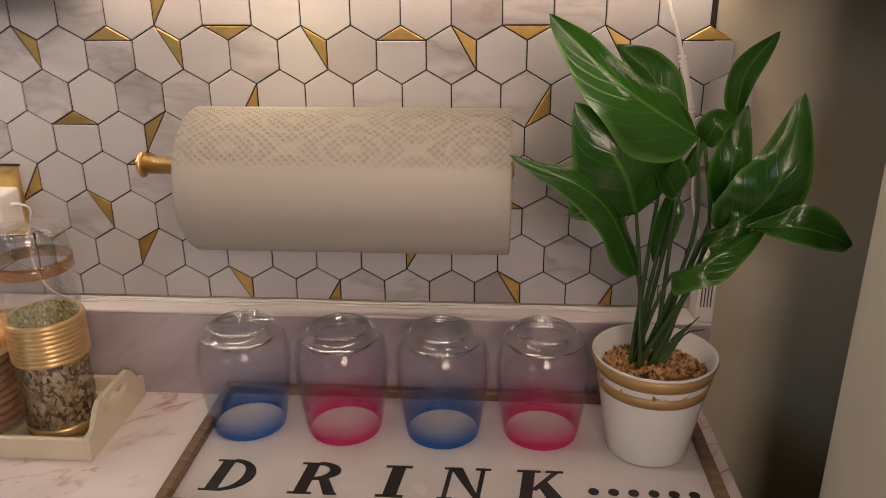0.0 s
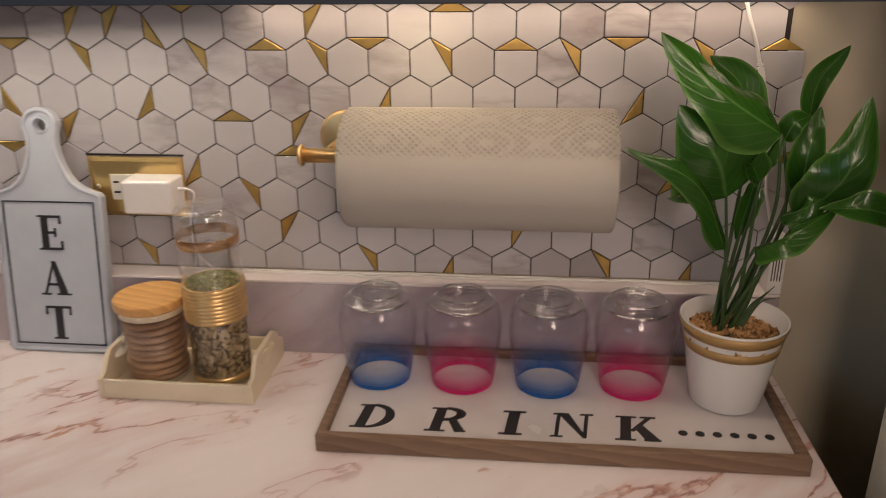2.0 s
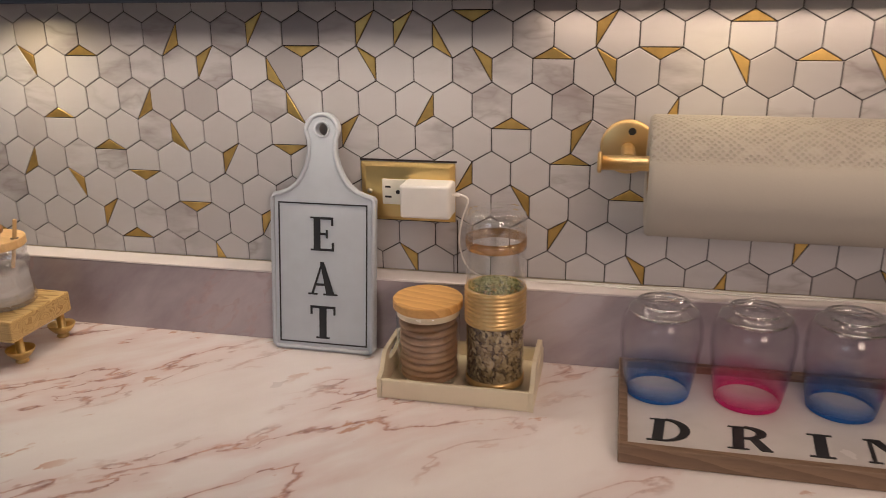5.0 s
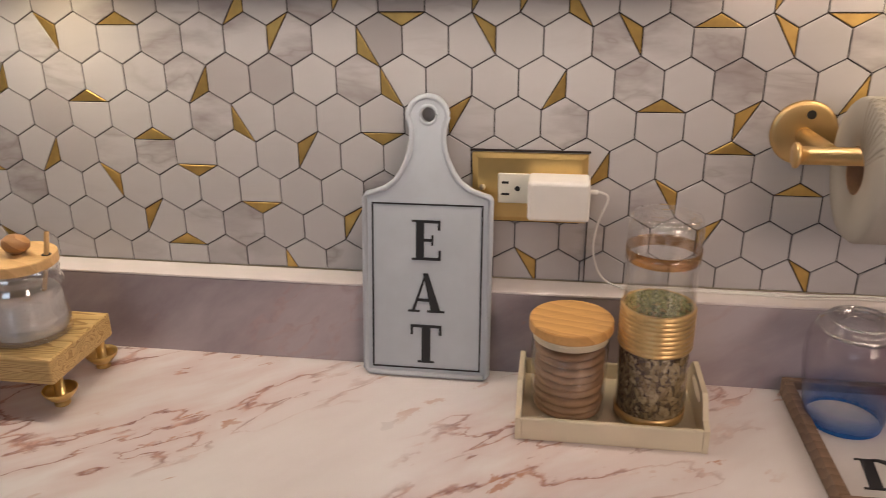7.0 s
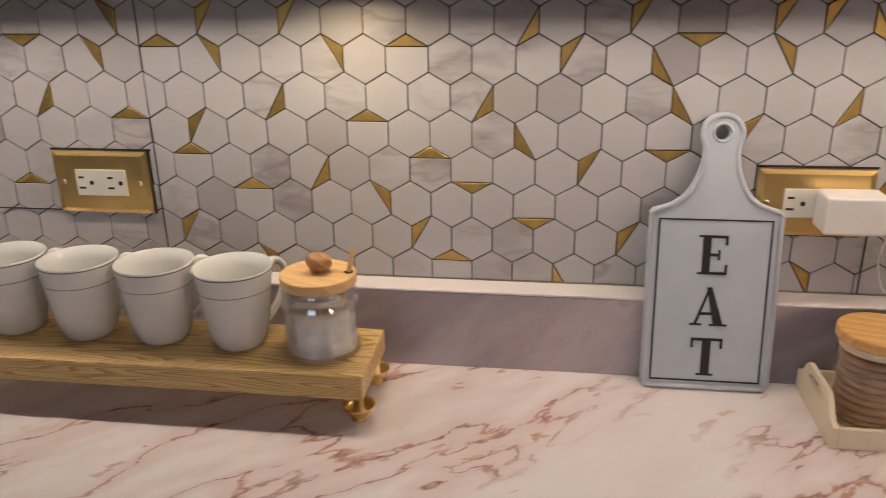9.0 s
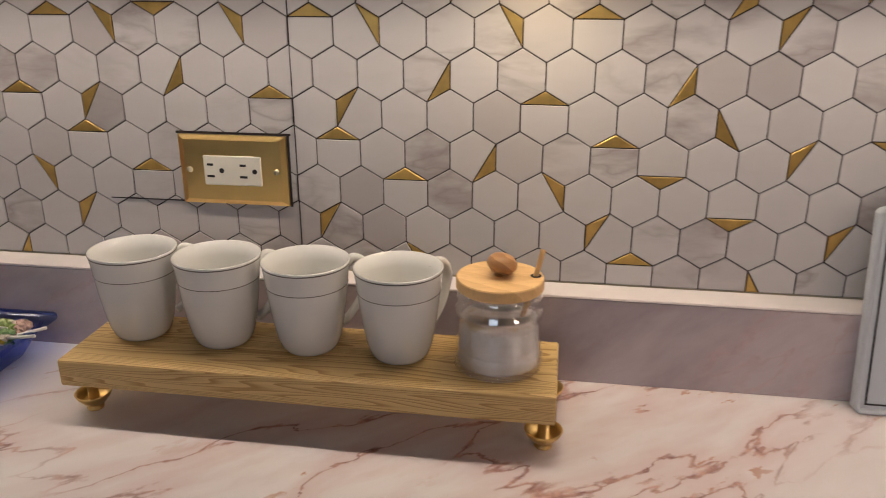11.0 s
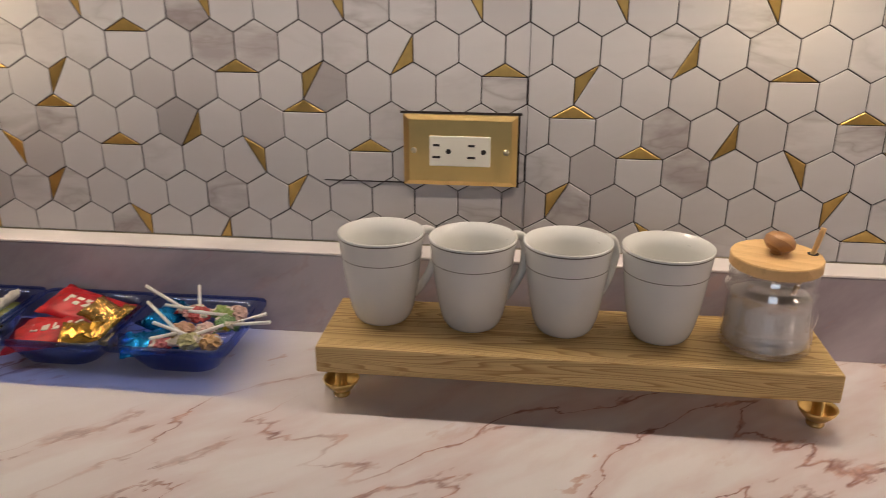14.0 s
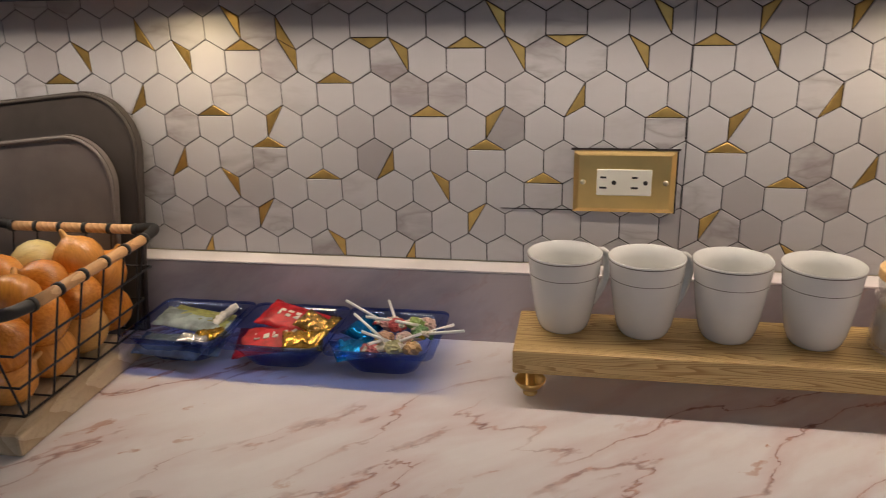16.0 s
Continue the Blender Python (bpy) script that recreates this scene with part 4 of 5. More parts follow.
part("neck_band", lathe([(0.0326, 0.163), (0.0330, 0.163), (0.0330, 0.174), (0.0326, 0.174), (0.0326, 0.163)], 48), M_GOLDGLASS, tjar, "gold band", smooth=True)


def flakes(count, r0, r1, z0, z1, size, seed):
    rng = random.Random(seed)
    vs, fs = [], []
    for _ in range(count):
        a, r, z = rng.random() * 6.283, rng.uniform(r0, r1), rng.uniform(z0, z1)
        c = Vector((r * math.cos(a), r * math.sin(a), z))
        m = Matrix.Rotation(a, 3, "Z") @ Euler((rng.uniform(-0.5, 0.5) + rng.choice((0, 0.8)), rng.uniform(-0.3, 0.3), 0)).to_matrix()
        s, l = size * rng.uniform(0.4, 1.0), size * rng.uniform(0.8, 1.8)
        k = len(vs)
        for p in ((0, -s, -l), (0.0004, s * 0.6, -l * 0.8), (0.0008, s, l * 0.7), (0, -s * 0.5, l)):
            vs.append((m @ Vector(p) + c)[:])
        fs.append((k, k + 1, k + 2, k + 3))
    me = bpy.data.meshes.new("flakes")
    me.from_pydata(vs, [], fs)
    return me


crumbs("dried_flakes", flakes(1300, 0.0292, 0.0308, 0.008, 0.076, 0.0027, 4), M_TEA, tjar, "pale and dark dried flakes")
crumbs("green_herb", chips(900, 0.0300, 0.117, 0.0024, 0.008, 8, 0.3), M_OREGANO, tjar, "dried green herb")

# ---- pine riser with mugs and sugar jar ----
riser = thing("wood_riser", "pine plank riser on brass knob feet", "riser")
PX0, PX1, PY0, PY1 = -1.304, -0.845, -0.176, -0.068


def plank():
    bm = box(PX0, PX1, PY0, PY1, 0.0335, 0.0605, 0.0022, seg=2)
    bmesh.ops.translate(bm, verts=bm.verts[:], vec=(1.078, 0.122, 0))
    return bm


part("plank", plank(), M_PINE, riser, "grained pine plank", at=pose(-1.078, -0.122, 0))
for x in (PX0 + 0.018, PX1 - 0.010):
    for y in (PY0 + 0.020, PY1 - 0.012):
        part("foot", lathe([(0, 0), (0.0075, 0), (0.008, 0.002), (0.006, 0.004), (0.0105, 0.0075), (0.0155, 0.0135), (0.0172, 0.0175), (0.0166, 0.0182), (0.0140, 0.0140), (0.009, 0.0095), (0.0052, 0.009), (0.0050, 0.0335), (0, 0.0335)], 32), M_BRASS, riser, "polished brass cup foot", smooth=True, at=pose(x, y, 0))


def mug():
    m = thing("coffee_mug", "white porcelain mug with fine silver lines", "mug", group="mugs on the pine riser")
    prof = [(0, 0.002), (0.0205, 0.0015), (0.0222, 0.0), (0.0242, 0.0012), (0.0272, 0.0055), (0.0302, 0.014), (0.0334, 0.030), (0.0362, 0.050), (0.0380, 0.067), (0.0393, 0.079), (0.0408, 0.0872), (0.0406, 0.0885), (0.0396, 0.0885), (0.0372, 0.074), (0.0350, 0.058), (0.0322, 0.040), (0.0288, 0.022), (0.0245, 0.010), (0.018, 0.005), (0, 0.004)]
    part("cup", lathe(prof, 56), M_PORCELAIN, m, smooth=True)
    part("handle", tube([(0.0405, 0, 0.0755), (0.047, 0, 0.0815), (0.057, 0, 0.076), (0.0605, 0, 0.060), (0.055, 0, 0.040), (0.043, 0, 0.024), (0.0335, 0, 0.0165)], 0.0042, 12, 6, oval=1.25), M_PORCELAIN, m, smooth=True)
    part("line", lathe([(0.0376, 0.0658), (0.03815, 0.0658), (0.0382, 0.0664), (0.0377, 0.0664)], 56), M_SILVER, m, "thin silver line", smooth=True)
    part("rim_line", lathe([(0.0400, 0.0855), (0.0407, 0.0855), (0.04095, 0.0865), (0.0403, 0.0866)], 56), M_SILVER, m, "silver rim line", smooth=True)
    return m


first_mug = mug()
MUGS = ((-1.2535, -0.108, 38), (-1.1665, -0.112, 36), (-1.0795, -0.113, 40), (-0.9915, -0.117, 52))
first_mug.matrix_basis = pose(*MUGS[0][:2], 0.0607, 0, 0, MUGS[0][2])
for x, y, a in MUGS[1:]:
    copy_thing(first_mug, pose(x, y, 0.0607, 0, 0, a))

sjar = thing("sugar_jar", "glass sugar jar with a beech lid and wooden spoon", "jar", (-0.8995, -0.121, 0.0607))
jar_out = [(0.0372, 0.0), (0.0402, 0.0025), (0.0405, 0.007), (0.0394, 0.016), (0.0384, 0.0205), (0.0387, 0.0225), (0.0380, 0.030), (0.0374, 0.042), (0.0377, 0.0515), (0.0394, 0.0535), (0.0394, 0.0560), (0.0376, 0.0585), (0.0368, 0.0645), (0.0378, 0.0670), (0.0378, 0.0690), (0.0366, 0.0715), (0.0364, 0.0750)]
part("glass_wall", lathe([(0, 0)] + jar_out + [(r - 0.0024, z) for r, z in jar_out[::-1][:-2]] + [(0.030, 0.0045), (0, 0.004)], 56), M_THICKGLASS, sjar, smooth=True)
part("medallion", lathe([(0, 0.0012), (0.007, 0.0012), (0.0085, 0.0004), (0.0105, 0.0012), (0.0115, 0)], 28, m=pose(0.0290, -0.0255, 0.036, 90, 0, 49)), M_GLASS, sjar, "round glass boss", smooth=True)
rng = random.Random(31)
heap = lathe([(0, 0.0046), (0.030, 0.0048), (0.0372, 0.0065), (0.0366, 0.016), (0.0356, 0.030), (0.0350, 0.043), (0.0340, 0.0465), (0.024, 0.0475), (0.012, 0.0445), (0, 0.0435)], 40)
for v in heap.verts:
    if v.co.z > 0.043:
        v.co.z += 0.0035 * noise.noise(v.co * 60)
part("sugar", heap, M_SUGAR, sjar, "white sugar", smooth=True)
lid = part("lid", lathe([(0, 0.0755), (0.0378, 0.0755), (0.0388, 0.0765), (0.0388, 0.0850), (0.0380, 0.0862), (0, 0.0862)], 56), M_BEECH, sjar, "beech lid")
part("knob", lathe([(0, 0.0), (0.0050, 0.0), (0.0050, 0.0035), (0.0100, 0.0050), (0.0134, 0.0095), (0.0130, 0.0140), (0.0095, 0.0180), (0.0045, 0.0195), (0, 0.0198)], 28), M_KNOB, lid, "round brown wooden knob", smooth=True, at=pose(-0.001, 0.002, 0.0860, 0, 12))
part("notch", lathe([(0, 0.0863), (0.0048, 0.0863), (0.0048, 0.0866), (0, 0.0866)], 16), M_SLOT, lid, "dark spoon notch", at=pose(0.0312, 0.004, 0))
part("spoon", tube([(0.016, 0.004, 0.030), (0.0265, 0.004, 0.068), (0.0320, 0.004, 0.090), (0.0365, 0.004, 0.1105)], 0.0024, 10, 4), M_BEECH, sjar, "wooden spoon handle", smooth=True)

# ---- sweet tray ----
SX0, SX1, SY0, SY1, SZ = -1.776, -1.394, -0.167, -0.037, 0.040
candy = thing("candy_tray", "dark blue clear plastic tray with three compartments of sweets", "tray")


def rounded(x0, x1, y0, y1, r, n=5):
    out = []
    for cx, cy, a0 in ((x1 - r, y1 - r, 0), (x0 + r, y1 - r, 90), (x0 + r, y0 + r, 180), (x1 - r, y0 + r, 270)):
        out += [(cx + r * math.cos(radians(a0 + 90 * k / n)), cy + r * math.sin(radians(a0 + 90 * k / n))) for k in range(n + 1)]
    return out


def basin(x0, x1, y0, y1, z1):
    """One compartment, with its flat rim."""
    bm = bmesh.new()
    loops = []
    for grow, z, r in ((0.0, z1 - 0.004, 0.012), (0.0, z1, 0.012), (-0.007, z1, 0.013), (-0.013, z1 - 0.012, 0.016), (-0.025, 0.005, 0.020), (-0.031, 0.0012, 0.022)):
        loops.append([bm.verts.new((x, y, z)) for x, y in rounded(x0 - grow, x1 + grow, y0 - grow, y1 + grow, r)])
    for a, b in zip(loops, loops[1:]):
        for i in range(len(a)):
            bm.faces.new((a[i], a[(i + 1) % len(a)], b[(i + 1) % len(a)], b[i]))
    bm.faces.new(loops[-1])
    bmesh.ops.solidify(bm, geom=bm.faces[:], thickness=0.0012)
    return bm


third = (SX1 - SX0) / 3
for i in range(3):
    part("compartment", basin(SX0 + third * i, SX0 + third * (i + 1), SY0, SY1, SZ), M_BLUETRAY, candy, smooth=True)


def wrapper(name, label, color, size, where, turn, seed, metal=0.0, rough=0.3):
    """A crumpled flat packet with pinched, ribbed ends."""
    key = f"wrapper_{name}_{color[0]:.2f}_{color[1]:.2f}_{color[2]:.2f}"
    mat = bpy.data.materials.get(key) or plain(key, color, rough, metal, 0.2, 60, 0.4)
    rng = random.Random(seed)
    bm = bmesh.new()
    nx, ny = 14, 8
    top, bot = {}, {}
    for i in range(nx + 1):
        for j in range(ny + 1):
            u, v = i / nx - 0.5, j / ny - 0.5
            puff = (max(0, 1 - (2 * u) ** 4) * max(0, 1 - (2 * v) ** 2)) ** 0.6
            pinch = 1 + (0.10 if abs(u) > 0.42 else 0)
            x, y = u * size[0], v * size[1] * pinch
            crumple = rng.uniform(-1, 1) * 0.30 * size[2]
            edge = 0.0006 * math.sin(j * 2.4)
            top[i, j] = bm.verts.new((x, y, puff * size[2] * 0.5 + crumple * puff + edge + 0.0003))
            bot[i, j] = bm.verts.new((x, y, -puff * size[2] * 0.5 + edge - 0.0003))
    for i in range(nx):
        for j in range(ny):
            bm.faces.new((top[i, j], top[i + 1, j], top[i + 1, j + 1], top[i, j + 1]))
            bm.faces.new((bot[i, j], bot[i, j + 1], bot[i + 1, j + 1], bot[i + 1, j]))
    border = [(i, 0) for i in range(nx)] + [(nx, j) for j in range(ny)] + [(i, ny) for i in range(nx, 0, -1)] + [(0, j) for j in range(ny, 0, -1)]
    for a, b in zip(border, border[1:] + border[:1]):
        bm.faces.new((top[a], top[b], bot[b], bot[a]))
    ob = part(name, bm, mat, smooth=True)
    ob.matrix_world = pose(*where, *turn)
    return tagged(ob, label, "sweet", group="sweets in the blue tray")


c0, c1, c2 = (SX0 + third * (k + 0.5) for k in range(3))
cy = (SY0 + SY1) / 2
PACKS = [
    ("snack_bar", "grey blue wrapped snack bar", (0.20, 0.27, 0.36), (0.085, 0.036, 0.012), (c0 - 0.004, cy - 0.020, 0.022), (-8, 4, 10)),
    ("snack_bar", "slate blue wrapped snack bar", (0.13, 0.18, 0.24), (0.080, 0.034, 0.012), (c0 - 0.012, cy - 0.034, 0.026), (-14, 0, -6)),
    ("snack_bar", "pale blue and yellow wrapped snack bar", (0.35, 0.42, 0.42), (0.085, 0.032, 0.010), (c0 + 0.002, cy + 0.012, 0.038), (-12, 6, -4)),
    ("snack_bar", "olive and yellow wrapped snack bar", (0.42, 0.42, 0.14), (0.070, 0.022, 0.008), (c0 + 0.004, cy + 0.024, 0.041), (-12, 4, -8)),
    ("wrapped_sweet", "gold foil wrapped sweet", (0.62, 0.38, 0.05), (0.034, 0.024, 0.014), (c0 + 0.034, cy - 0.016, 0.034), (10, 0, 40)),
    ("wrapped_sweet", "silver foil wrapped sweet", (0.70, 0.68, 0.66), (0.030, 0.018, 0.012), (c0 + 0.022, cy - 0.036, 0.037), (0, 10, 5)),
    ("wrapped_sweet", "white paper wrapped sweet", (0.74, 0.70, 0.66), (0.032, 0.012, 0.009), (c0 + 0.038, cy + 0.020, 0.046), (0, -30, 40)),
    ("chocolate_packet", "bright red chocolate packet", (0.62, 0.012, 0.02), (0.095, 0.050, 0.016), (c1 - 0.010, cy - 0.010, 0.032), (-14, -5, 12)),
    ("chocolate_packet", "bright red chocolate packet", (0.60, 0.010, 0.02), (0.090, 0.042, 0.014), (c1 + 0.006, cy + 0.022, 0.043), (-16, 8, -12)),
    ("wrapped_sweet", "gold foil wrapped sweet", (0.65, 0.36, 0.06), (0.040, 0.030, 0.016), (c1 + 0.030, cy - 0.028, 0.040), (-15, 6, 20)),
    ("wrapped_sweet", "gold foil wrapped sweet", (0.58, 0.34, 0.10), (0.034, 0.026, 0.014), (c1 + 0.034, cy + 0.004, 0.048), (-20, 16, -20)),
    ("wrapped_sweet", "bronze foil wrapped stick", (0.45, 0.27, 0.06), (0.050, 0.012, 0.008), (c1 + 0.050, cy - 0.016, 0.046), (0, -20, 65)),
    ("wrapped_sweet", "shiny turquoise foil wrapped sweet", (0.0, 0.24, 0.62), (0.048, 0.034, 0.016), (c2 - 0.034, cy - 0.022, 0.030), (-10, 6, 30)),
    ("wrapped_sweet", "shiny turquoise foil wrapped sweet", (0.0, 0.22, 0.60), (0.046, 0.030, 0.016), (c2 - 0.034, cy + 0.024, 0.038), (-12, -6, 70)),
]
for i, (n_, l_, col_, s_, w_, t_) in enumerate(PACKS):
    foil = "foil" in l_
    pk = wrapper(n_, l_, col_, tuple(k_ * v for k_, v in zip((1.05, 1.15, 0.9) if n_ == "chocolate_packet" else (1.2, 1.22, 0.9), s_)), (w_[0], w_[1], w_[2] - 0.006), (-0.7 * t_[0], t_[1], t_[2]), 20 + i, 0.75 if foil else 0.0, 0.25 if foil else 0.42)
    if n_ == "chocolate_packet":
        for k in range(5):
            part("print_bar", box(-0.026 + k * 0.011, -0.019 + k * 0.011, -0.006, 0.006, 0.0062, 0.0076, 0.0003), M_IVORY, pk, "cream printed mark")

LOLLY = [((0.50, 0.10, 0.10), 0.010, 0.010, 0.046), ((0.30, 0.40, 0.14), 0.034, 0.022, 0.044), ((0.22, 0.36, 0.16), 0.044, 0.004, 0.040), ((0.55, 0.28, 0.26), -0.006, 0.026, 0.040), ((0.58, 0.36, 0.16), 0.040, -0.030, 0.034), ((0.44, 0.42, 0.22), 0.016, -0.034, 0.036), ((0.52, 0.16, 0.16), -0.016, -0.042, 0.034), ((0.62, 0.44, 0.38), 0.024, -0.008, 0.036), ((0.50, 0.30, 0.20), -0.004, -0.008, 0.036), ((0.60, 0.40, 0.34), 0.048, 0.030, 0.040)]
for i, (col, dx, dy, z) in enumerate(LOLLY):
    rng = random.Random(60 + i)
    lp = thing("lollipop", "wrapped lollipop with a white paper stick", "lollipop", (c2 + dx * 0.85, cy + dy * 0.9, z - 0.002), rng.uniform(0, 360), group="sweets in the blue tray")
    mat = printed_wrap("lolly_wrap_%d" % i, col, ((0.42, 0.03, 0.03), (0.10, 0.28, 0.06), (0.62, 0.42, 0.05))[i % 3])
    bm = bmesh.new()
    bmesh.ops.create_icosphere(bm, subdivisions=3, radius=0.0108)
    for v in bm.verts:
        v.co *= 1 + rng.uniform(-0.2, 0.2)
        v.co.z *= 0.7
    part("candy_head", bm, mat, lp, "twisted printed wrapper", smooth=False)
    bm = bmesh.new()
    ring_a = [bm.verts.new((0.008, 0.003 * math.cos(k), 0.003 * math.sin(k))) for k in range(6)]
    ring_b = [bm.verts.new((0.018 + rng.uniform(-0.002, 0.002), 0.008 * math.cos(k) * rng.uniform(0.5, 1.3), 0.008 * math.sin(k) * rng.uniform(0.3, 1))) for k in range(6)]
    for k in range(6):
        bm.faces.new((ring_a[k], ring_a[(k + 1) % 6], ring_b[(k + 1) % 6], ring_b[k]))
    part("wrapper_skirt", bm, mat, lp, "loose wrapper end")
    rise = rng.uniform(0.004, 0.030)
    part("stick", tube([(0.006, 0, 0), (0.062, 0.002, rise)], 0.0018, 8, 2), M_PLASTIC, lp, "white paper stick", smooth=True)

# ---- onion basket on its board, with two boards behind ----
pboard = tagged(part("bread_board", box(-2.12, -1.766, -0.350, -0.118, 0.0, 0.024, 0.004, m=None), M_BREADBOARD), "pale wooden board under the wire basket", "board")
pboard.matrix_world = pose(0.0, 0.0, 0.0)


def tray_board(w, h, r, thick, slope=0.10):
    out = [(w / 2 - r + r * math.cos(a), h - r + r * math.sin(a)) for a in [math.pi / 2 * k / 10 for k in range(11)]]
    out += [(-w / 2 + r - r * math.cos(a), h - r + r * math.sin(a)) for a in [math.pi / 2 * k / 10 for k in range(10, -1, -1)]]
    out = [(x, z - slope * (w / 2 - r - x) if x < w / 2 - r else z) for x, z in out]
    out += [(-w / 2 + 0.01, 0.0), (w / 2 - 0.01, 0.0)]
    return extrude_outline(out, thick, bevel=0.003)


b1 = tagged(part("baking_tray", tray_board(0.42, 0.312, 0.075, 0.012), M_DARKBOARD, smooth=False), "large charcoal rounded tray leaning on the tiled wall", "tray")
b1.matrix_world = pose(-2.002, -0.052, 0.0, -8)
b2 = tagged(part("baking_tray", tray_board(0.40, 0.262, 0.065, 0.010), M_GREYBOARD, smooth=False), "smaller grey brown rounded tray leaning in front of the large one", "tray")
b2.matrix_world = pose(-2.015, -0.075, 0.0, -8)

for board, bw, bh, br, bt in ((b1, 0.42, 0.312, 0.075, 0.012), (b2, 0.40, 0.262, 0.065, 0.010)):
    edge = [(bw / 2 - 0.004, -bt, 0.004), (bw / 2 - 0.004, -bt, bh - br)]
    edge += [(bw / 2 - br + (br - 0.004) * math.cos(math.pi / 2 * k / 8), -bt, bh - br + (br - 0.004) * math.sin(math.pi / 2 * k / 8)) for k in range(1, 9)]
    edge += [(-x, y, z) for x, y, z in edge[::-1]]
    edge = [(x, y, z - 0.10 * (bw / 2 - br - x) if x < bw / 2 - br and z > bh / 2 else z) for x, y, z in edge]
    part("rolled_rim", tube(edge, 0.0028, 8, 1), board.data.materials[0], board, "raised rounded rim", smooth=True)

basket = thing("wire_basket", "black wire basket with wooden rim handles full of onions", "basket")
KX0, KX1, KY0, KY1, KZ0, KZ1 = -1.985, -1.752, -0.348, -0.077, 0.0265, 0.148
corners = [(KX1, KY1), (KX1, KY0), (KX0, KY0), (KX0, KY1)]
for (ax_, ay_), (bx_, by_) in zip(corners, corners[1:] + corners[:1]):
    d = Vector((bx_ - ax_, by_ - ay_, 0))
    a, b = Vector((ax_, ay_, KZ1)), Vector((bx_, by_, KZ1))
    part("rim_dowel", tube([a + d * 0.13, a + d * 0.5, b - d * 0.13], 0.0062, 12, 2), M_RATTAN, basket, "pale wooden rim dowel", smooth=True)
    for k in range(6):
        p = a + d * (0.13 + 0.148 * k)
        n_ = d.normalized()
        m = Matrix.Translation(p) @ n_.to_track_quat("Z", "Y").to_matrix().to_4x4()
        part("binding", lathe([(0.0062, -0.003), (0.0074, -0.0028), (0.0074, 0.0028), (0.0062, 0.003)], 14, m=m), M_WIRE, basket, "black wire binding", smooth=True)
for i, (x, y) in enumerate(corners):
    px, py = corners[i - 1]
    nx_, ny_ = corners[(i + 1) % 4]
    c, p, q = Vector((x, y, KZ1)), Vector((px, py, KZ1)), Vector((nx_, ny_, KZ1))
    part("corner_sleeve", tube([c + (p - c) * 0.14, c + (p - c) * 0.04 + Vector((0, 0, 0.003)), c + (q - c) * 0.04 + Vector((0, 0, 0.003)), c + (q - c) * 0.14], 0.0064, 12, 6), M_WIRE, basket, "black corner sleeve", smooth=True)


def inset_at(z):
    return 0.03 * (KZ1 - z) / (KZ1 - KZ0)


for z in (KZ0, 0.064, 0.104):
    s = inset_at(z)
    pts = [(x + (s if x == KX0 else -s), y + (s if y == KY0 else -s), z) for x, y in corners]
    part("hoop_wire", tube(pts + pts[:1], 0.0014, 6, 1), M_WIRE, basket)
s = inset_at(KZ0)
for i in range(6):
    f = 0.13 + 0.148 * i
    for a, b in ((corners[0], corners[1]), (corners[2], corners[3])):
        x, y = a[0], a[1] + (b[1] - a[1]) * f
        sx = -s if x == KX1 else s
        part("upright_wire", tube([(x, y, KZ1), (x + sx, y, KZ0)], 0.0012, 6, 1), M_WIRE, basket)
    for y in (KY0, KY1):
        x = KX0 + (KX1 - KX0) * f
        part("upright_wire", tube([(x, y, KZ1), (x, y + (s if y == KY0 else -s), KZ0)], 0.0012, 6, 1), M_WIRE, basket)
for i in range(6):
    y = KY0 + s + (KY1 - KY0 - 2 * s) * i / 5
    part("base_wire", tube([(KX0 + s, y, KZ0), (KX1 - s, y, KZ0)], 0.0012, 6, 1), M_WIRE, basket)


def onion_mesh():
    prof = [(0, -0.034), (0.006, -0.0335), (0.016, -0.030), (0.027, -0.021), (0.0335, -0.007), (0.0338, 0.004), (0.0295, 0.017), (0.020, 0.027), (0.009, 0.033), (0.0045, 0.037), (0.0035, 0.044), (0.002, 0.048), (0, 0.0475)]
    return finish("onion", lathe(prof, 28), M_ONION, True)


onion = onion_mesh()
ONIONS = []
rng = random.Random(9)
for layer, (z, nx_, ny_) in enumerate(((0.057, 3, 4), (0.101, 3, 4), (0.127, 2, 3))):
    lx, ly = KX1 - (0.062, 0.052, 0.070)[layer], KY0 + (0.058, 0.048, 0.085)[layer]
    for i in range(nx_):
        for j in range(ny_):
            ONIONS.append((lx - i * 0.060 + rng.uniform(-0.005, 0.005), ly + j * 0.060 + rng.uniform(-0.005, 0.005), z + rng.uniform(-0.006, 0.006)))
for x, y, z in ONIONS:
    ob = new("onion", onion)
    ob.matrix_world = pose(x, y, z, rng.uniform(-100, 100), rng.uniform(-60, 60), rng.uniform(0, 360)) @ Matrix.Diagonal((*[rng.uniform(0.80, 0.93)] * 3, 1))
    tagged(ob, "golden brown dry-skinned onion in the wire basket", "onion", "onions in the basket")

# ---- tiled wall: hexagons of marble with gold corner pieces ----
PITCH = 0.046
HEX_R = PITCH / math.sqrt(3)
ROW = PITCH * math.sqrt(3) / 2
TILE_X, TILE_Z, TILE_BOTTOM, JOINT = 0.050, 0.1045, 0.0955, 0.0006
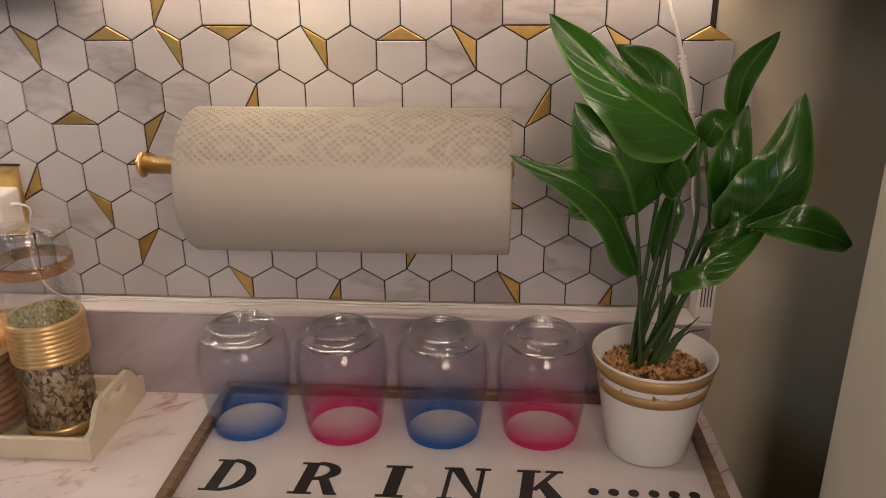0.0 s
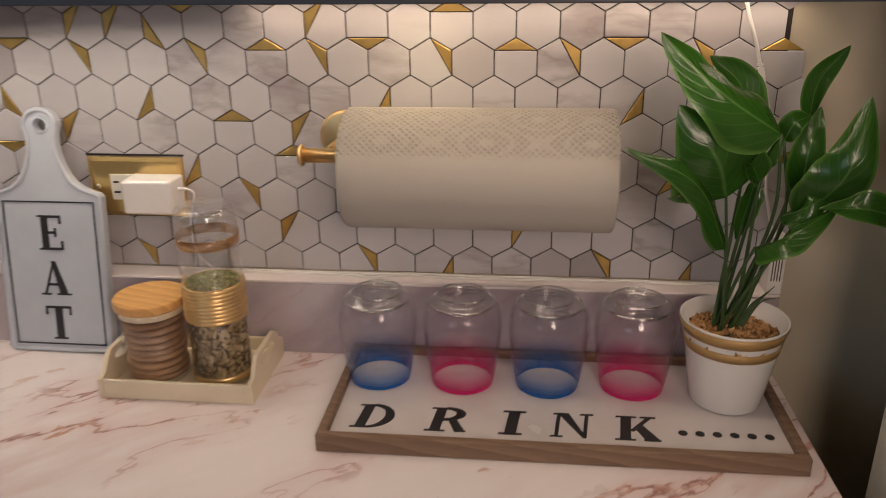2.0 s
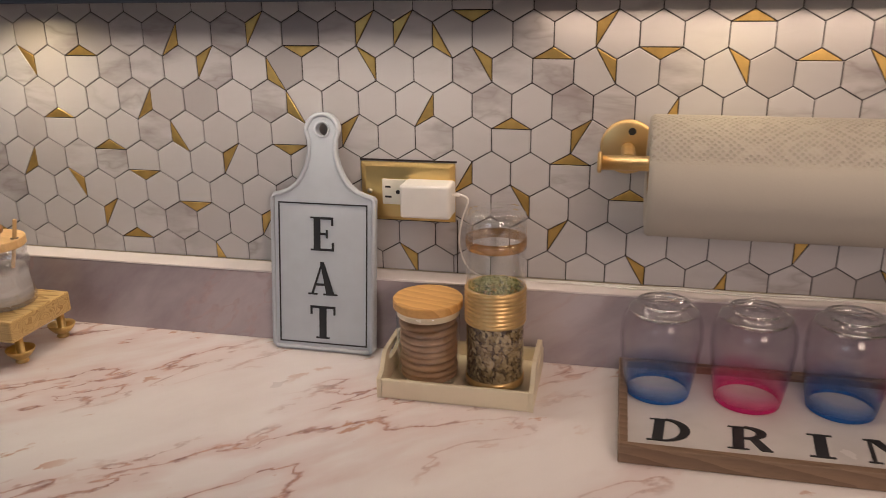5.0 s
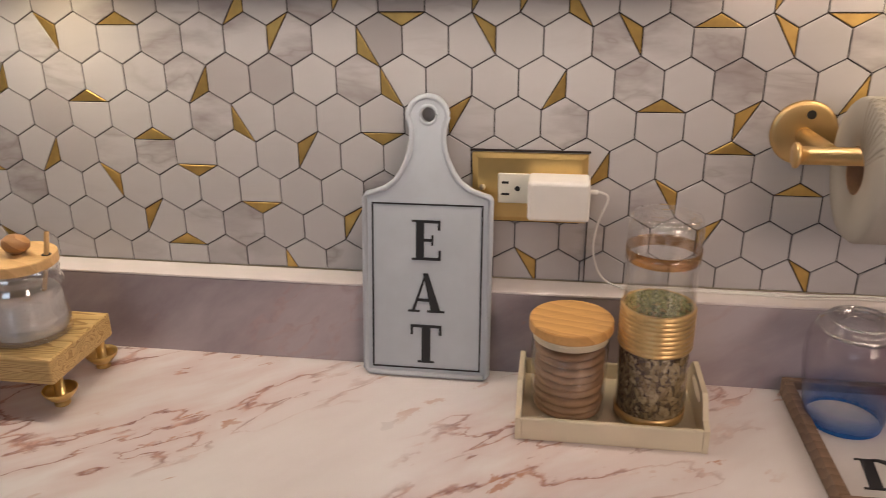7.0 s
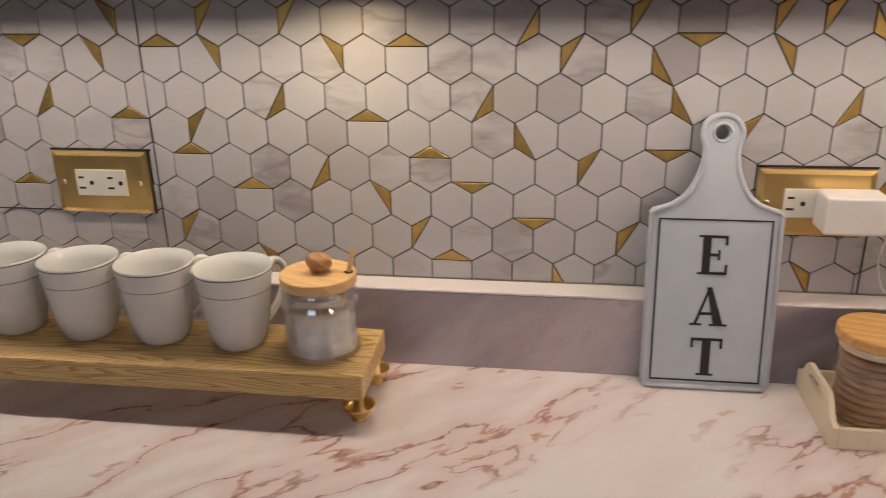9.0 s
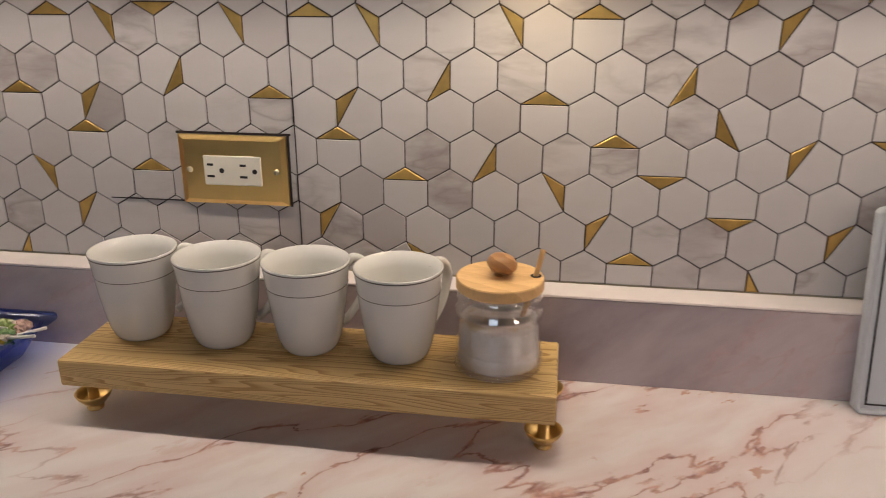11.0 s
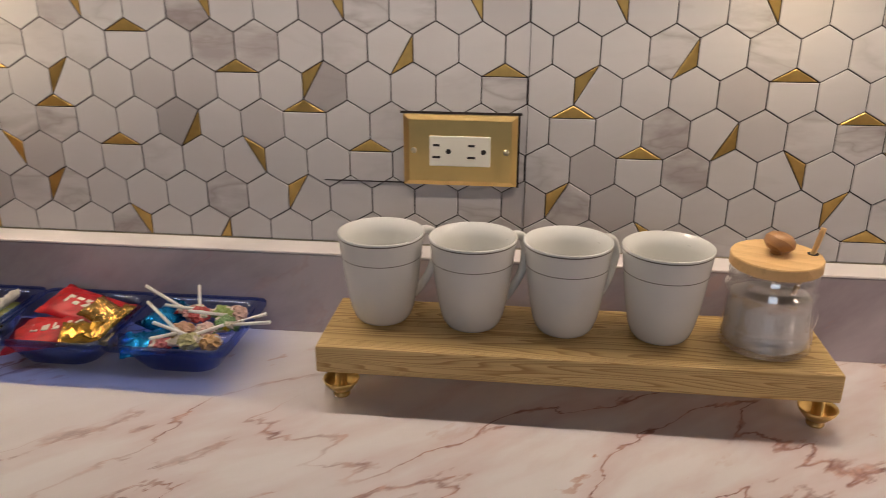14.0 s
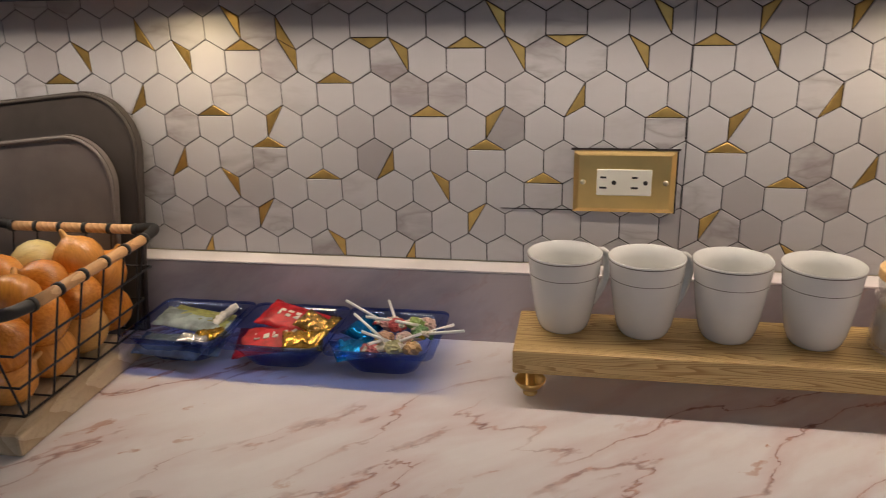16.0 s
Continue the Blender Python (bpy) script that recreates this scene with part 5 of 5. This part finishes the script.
# (row, column, direction in degrees) of the cells that carry a gold corner
GOLD = {}
GOLD_ROWS = [
    "0 -4:-30 -2:30 2:-30 4:30 10:30 15:210 18:90 23:30 33:-30 35:30 39:-30",
    "1 -0.5:150 5.5:150 13.5:150 18.5:150 24.5:150 30.5:150 36.5:150",
    "2 -5:150 -2:90 4:90 7:30 16:-90 20:30 23:90 29:90 32:30 35:90 38:30",
    "3 -6.5:90 -3.5:-30 5.5:90 8.5:-30 14.5:150 17.5:-90 18.5:90 21.5:-30 24.5:90 30.5:90 33.5:-30 36.5:90 39.5:-30",
    "4 5:150 7:90 11:150 13:-90 16:210 20:90 24:150 26:90 30:150 32:90 36:150 38:90",
    "5 -2.5:-30 3.5:-30 9.5:-30 12.5:210 17.5:-30 22.5:-30 28.5:-30 34.5:90 40.5:-30 42.5:90",
    "6 -6:90 -4:30 -1:30 0:90 2:30 5:30 6:90 8:30 11:30 13:210 15:150 19:90 21:30 24:30 25:90 27:30 30:30 31:90 33:30 36:30 37:90 39:30 42:30",
    "7 -2.5:-90 1.5:90 3.5:-90 4.5:150 8.5:210 9.5:150 10.5:150 12.5:-90 13.5:150 16.5:-30 21.5:150 23.5:150 26.5:30 28.5:-90 30.5:30 33.5:-90 35.5:210 37.5:30 39.5:210",
    "8 8:-90",
]
for text in GOLD_ROWS:
    r_, *cells = text.split()
    for cell in cells:
        k_, a_ = cell.split(":")
        GOLD[int(r_), float(k_)] = int(a_)


def shrink(poly, d):
    """Moves each side of a convex counter-clockwise outline inwards by d."""
    out, k = [], len(poly)
    for i in range(k):
        p0, p1, p2 = (Vector(poly[(i + s) % k]) for s in (-1, 0, 1))
        e0, e1 = (p1 - p0).normalized(), (p2 - p1).normalized()
        n0, n1 = Vector((-e0.y, e0.x)), Vector((-e1.y, e1.x))
        c = max(0.15, 1 + n0.dot(n1))
        out.append(p1 + (n0 + n1) * (d / c))
    return [tuple(p) for p in out]


def cut_below(poly, z):
    out = []
    for i in range(len(poly)):
        a, b = poly[i], poly[(i + 1) % len(poly)]
        if a[1] >= z:
            out.append(a)
        if (a[1] >= z) != (b[1] >= z):
            f = (z - a[1]) / (b[1] - a[1])
            out.append((a[0] + (b[0] - a[0]) * f, z))
    return out


TILE_MESH = {}


def tile_mesh(name, poly, material):
    key = (name, tuple((round(x, 5), round(z, 5)) for x, z in poly))
    if key not in TILE_MESH:
        side, top = shrink(poly, JOINT), shrink(poly, JOINT + 0.0006)
        k = len(poly)
        vs = [(x, 0.0035, z) for x, z in side] + [(x, 0.0005, z) for x, z in side] + [(x, 0.0, z) for x, z in top]
        fs = [tuple(range(2 * k, 3 * k))]
        for lo in (0, k):
            fs += [(lo + i, lo + (i + 1) % k, lo + k + (i + 1) % k, lo + k + i) for i in range(k)]
        me = bpy.data.meshes.new(name)
        me.from_pydata(vs, [], fs)
        me.materials.append(material)
        TILE_MESH[key] = me
    return TILE_MESH[key]


HEXAGON = [(HEX_R * math.sin(radians(60 * k)), HEX_R * math.cos(radians(60 * k))) for k in range(0, -6, -1)]
rng = random.Random(2)
SHEET_COLS = 11
sheets = {}
for row in range(0, 10):
    for col in range(-7, 62):
        k = col + (0.5 if row % 2 else 0.0)
        x, z = TILE_X - k * PITCH, TILE_Z + row * ROW
        if x > 0.352 or z > 0.49 or (row == 7 and x > 0.34):
            continue
        s = int((col + 7) // SHEET_COLS)
        if s not in sheets:
            xa = min(0.331, TILE_X - (s * SHEET_COLS - 7.25) * PITCH)
            xb = TILE_X - ((s + 1) * SHEET_COLS - 7.25) * PITCH
            sheets[s] = tagged(part("tile_sheet", box(xb, xa, 0.0016, 0.0039, TILE_BOTTOM, 0.425), M_GROUT), "sheet of white marble hexagon tiles with gold corners", "tiles", "tile sheets on the wall", "structure")
        pieces = []
        gold = GOLD.get((row, k))
        if gold is None:
            pieces.append(("tile", HEXAGON, M_TILE))
        else:
            top = next(i for i in range(6) if abs((math.degrees(math.atan2(HEXAGON[i][1], HEXAGON[i][0])) - gold + 180) % 360 - 180) < 1)
            cap = [HEXAGON[(top - 1) % 6], HEXAGON[top], HEXAGON[(top + 1) % 6]]
            rest = [HEXAGON[(top + i) % 6] for i in (1, 2, 3, 4, 5)]
            pieces += [("tile", rest, M_TILE), ("gold_corner", cap, M_GOLD_TILE)]
        for name, poly, mat in pieces:
            if row == 0:
                poly = cut_below(poly, TILE_BOTTOM - z)
                if len(poly) < 3:
                    continue
            ob = new(name, tile_mesh(name, poly, mat))
            ob.location = (x, rng.uniform(-0.0004, 0.0004), z)
            ob.rotation_euler = (rng.uniform(-0.006, 0.006), 0, rng.uniform(-0.006, 0.006))
            ob.parent = sheets[s]

# dark seams where the sheets meet and round the cut-outs of the outlets
for x0, x1, z0, z1 in ((-1.1222, -1.1216, 0.0960, 0.4240), (-1.335, -1.2485, 0.1652, 0.1663), (-1.2515, -1.1270, 0.2392, 0.2415), (-1.1312, -1.1288, 0.1640, 0.2400), (-0.457, -0.336, 0.2350, 0.2372), (-0.3365, -0.3354, 0.0960, 0.1640), (-0.457, -0.345, 0.1606, 0.1622)):
    s = min(sheets, key=lambda q: abs((sheets[q].bound_box[0][0] + sheets[q].bound_box[6][0]) / 2 - (x0 + x1) / 2))
    part("seam", box(x0, x1, -0.0012, 0.001, z0, z1), M_GROUT, sheets[s], "dark open seam between tile sheets")
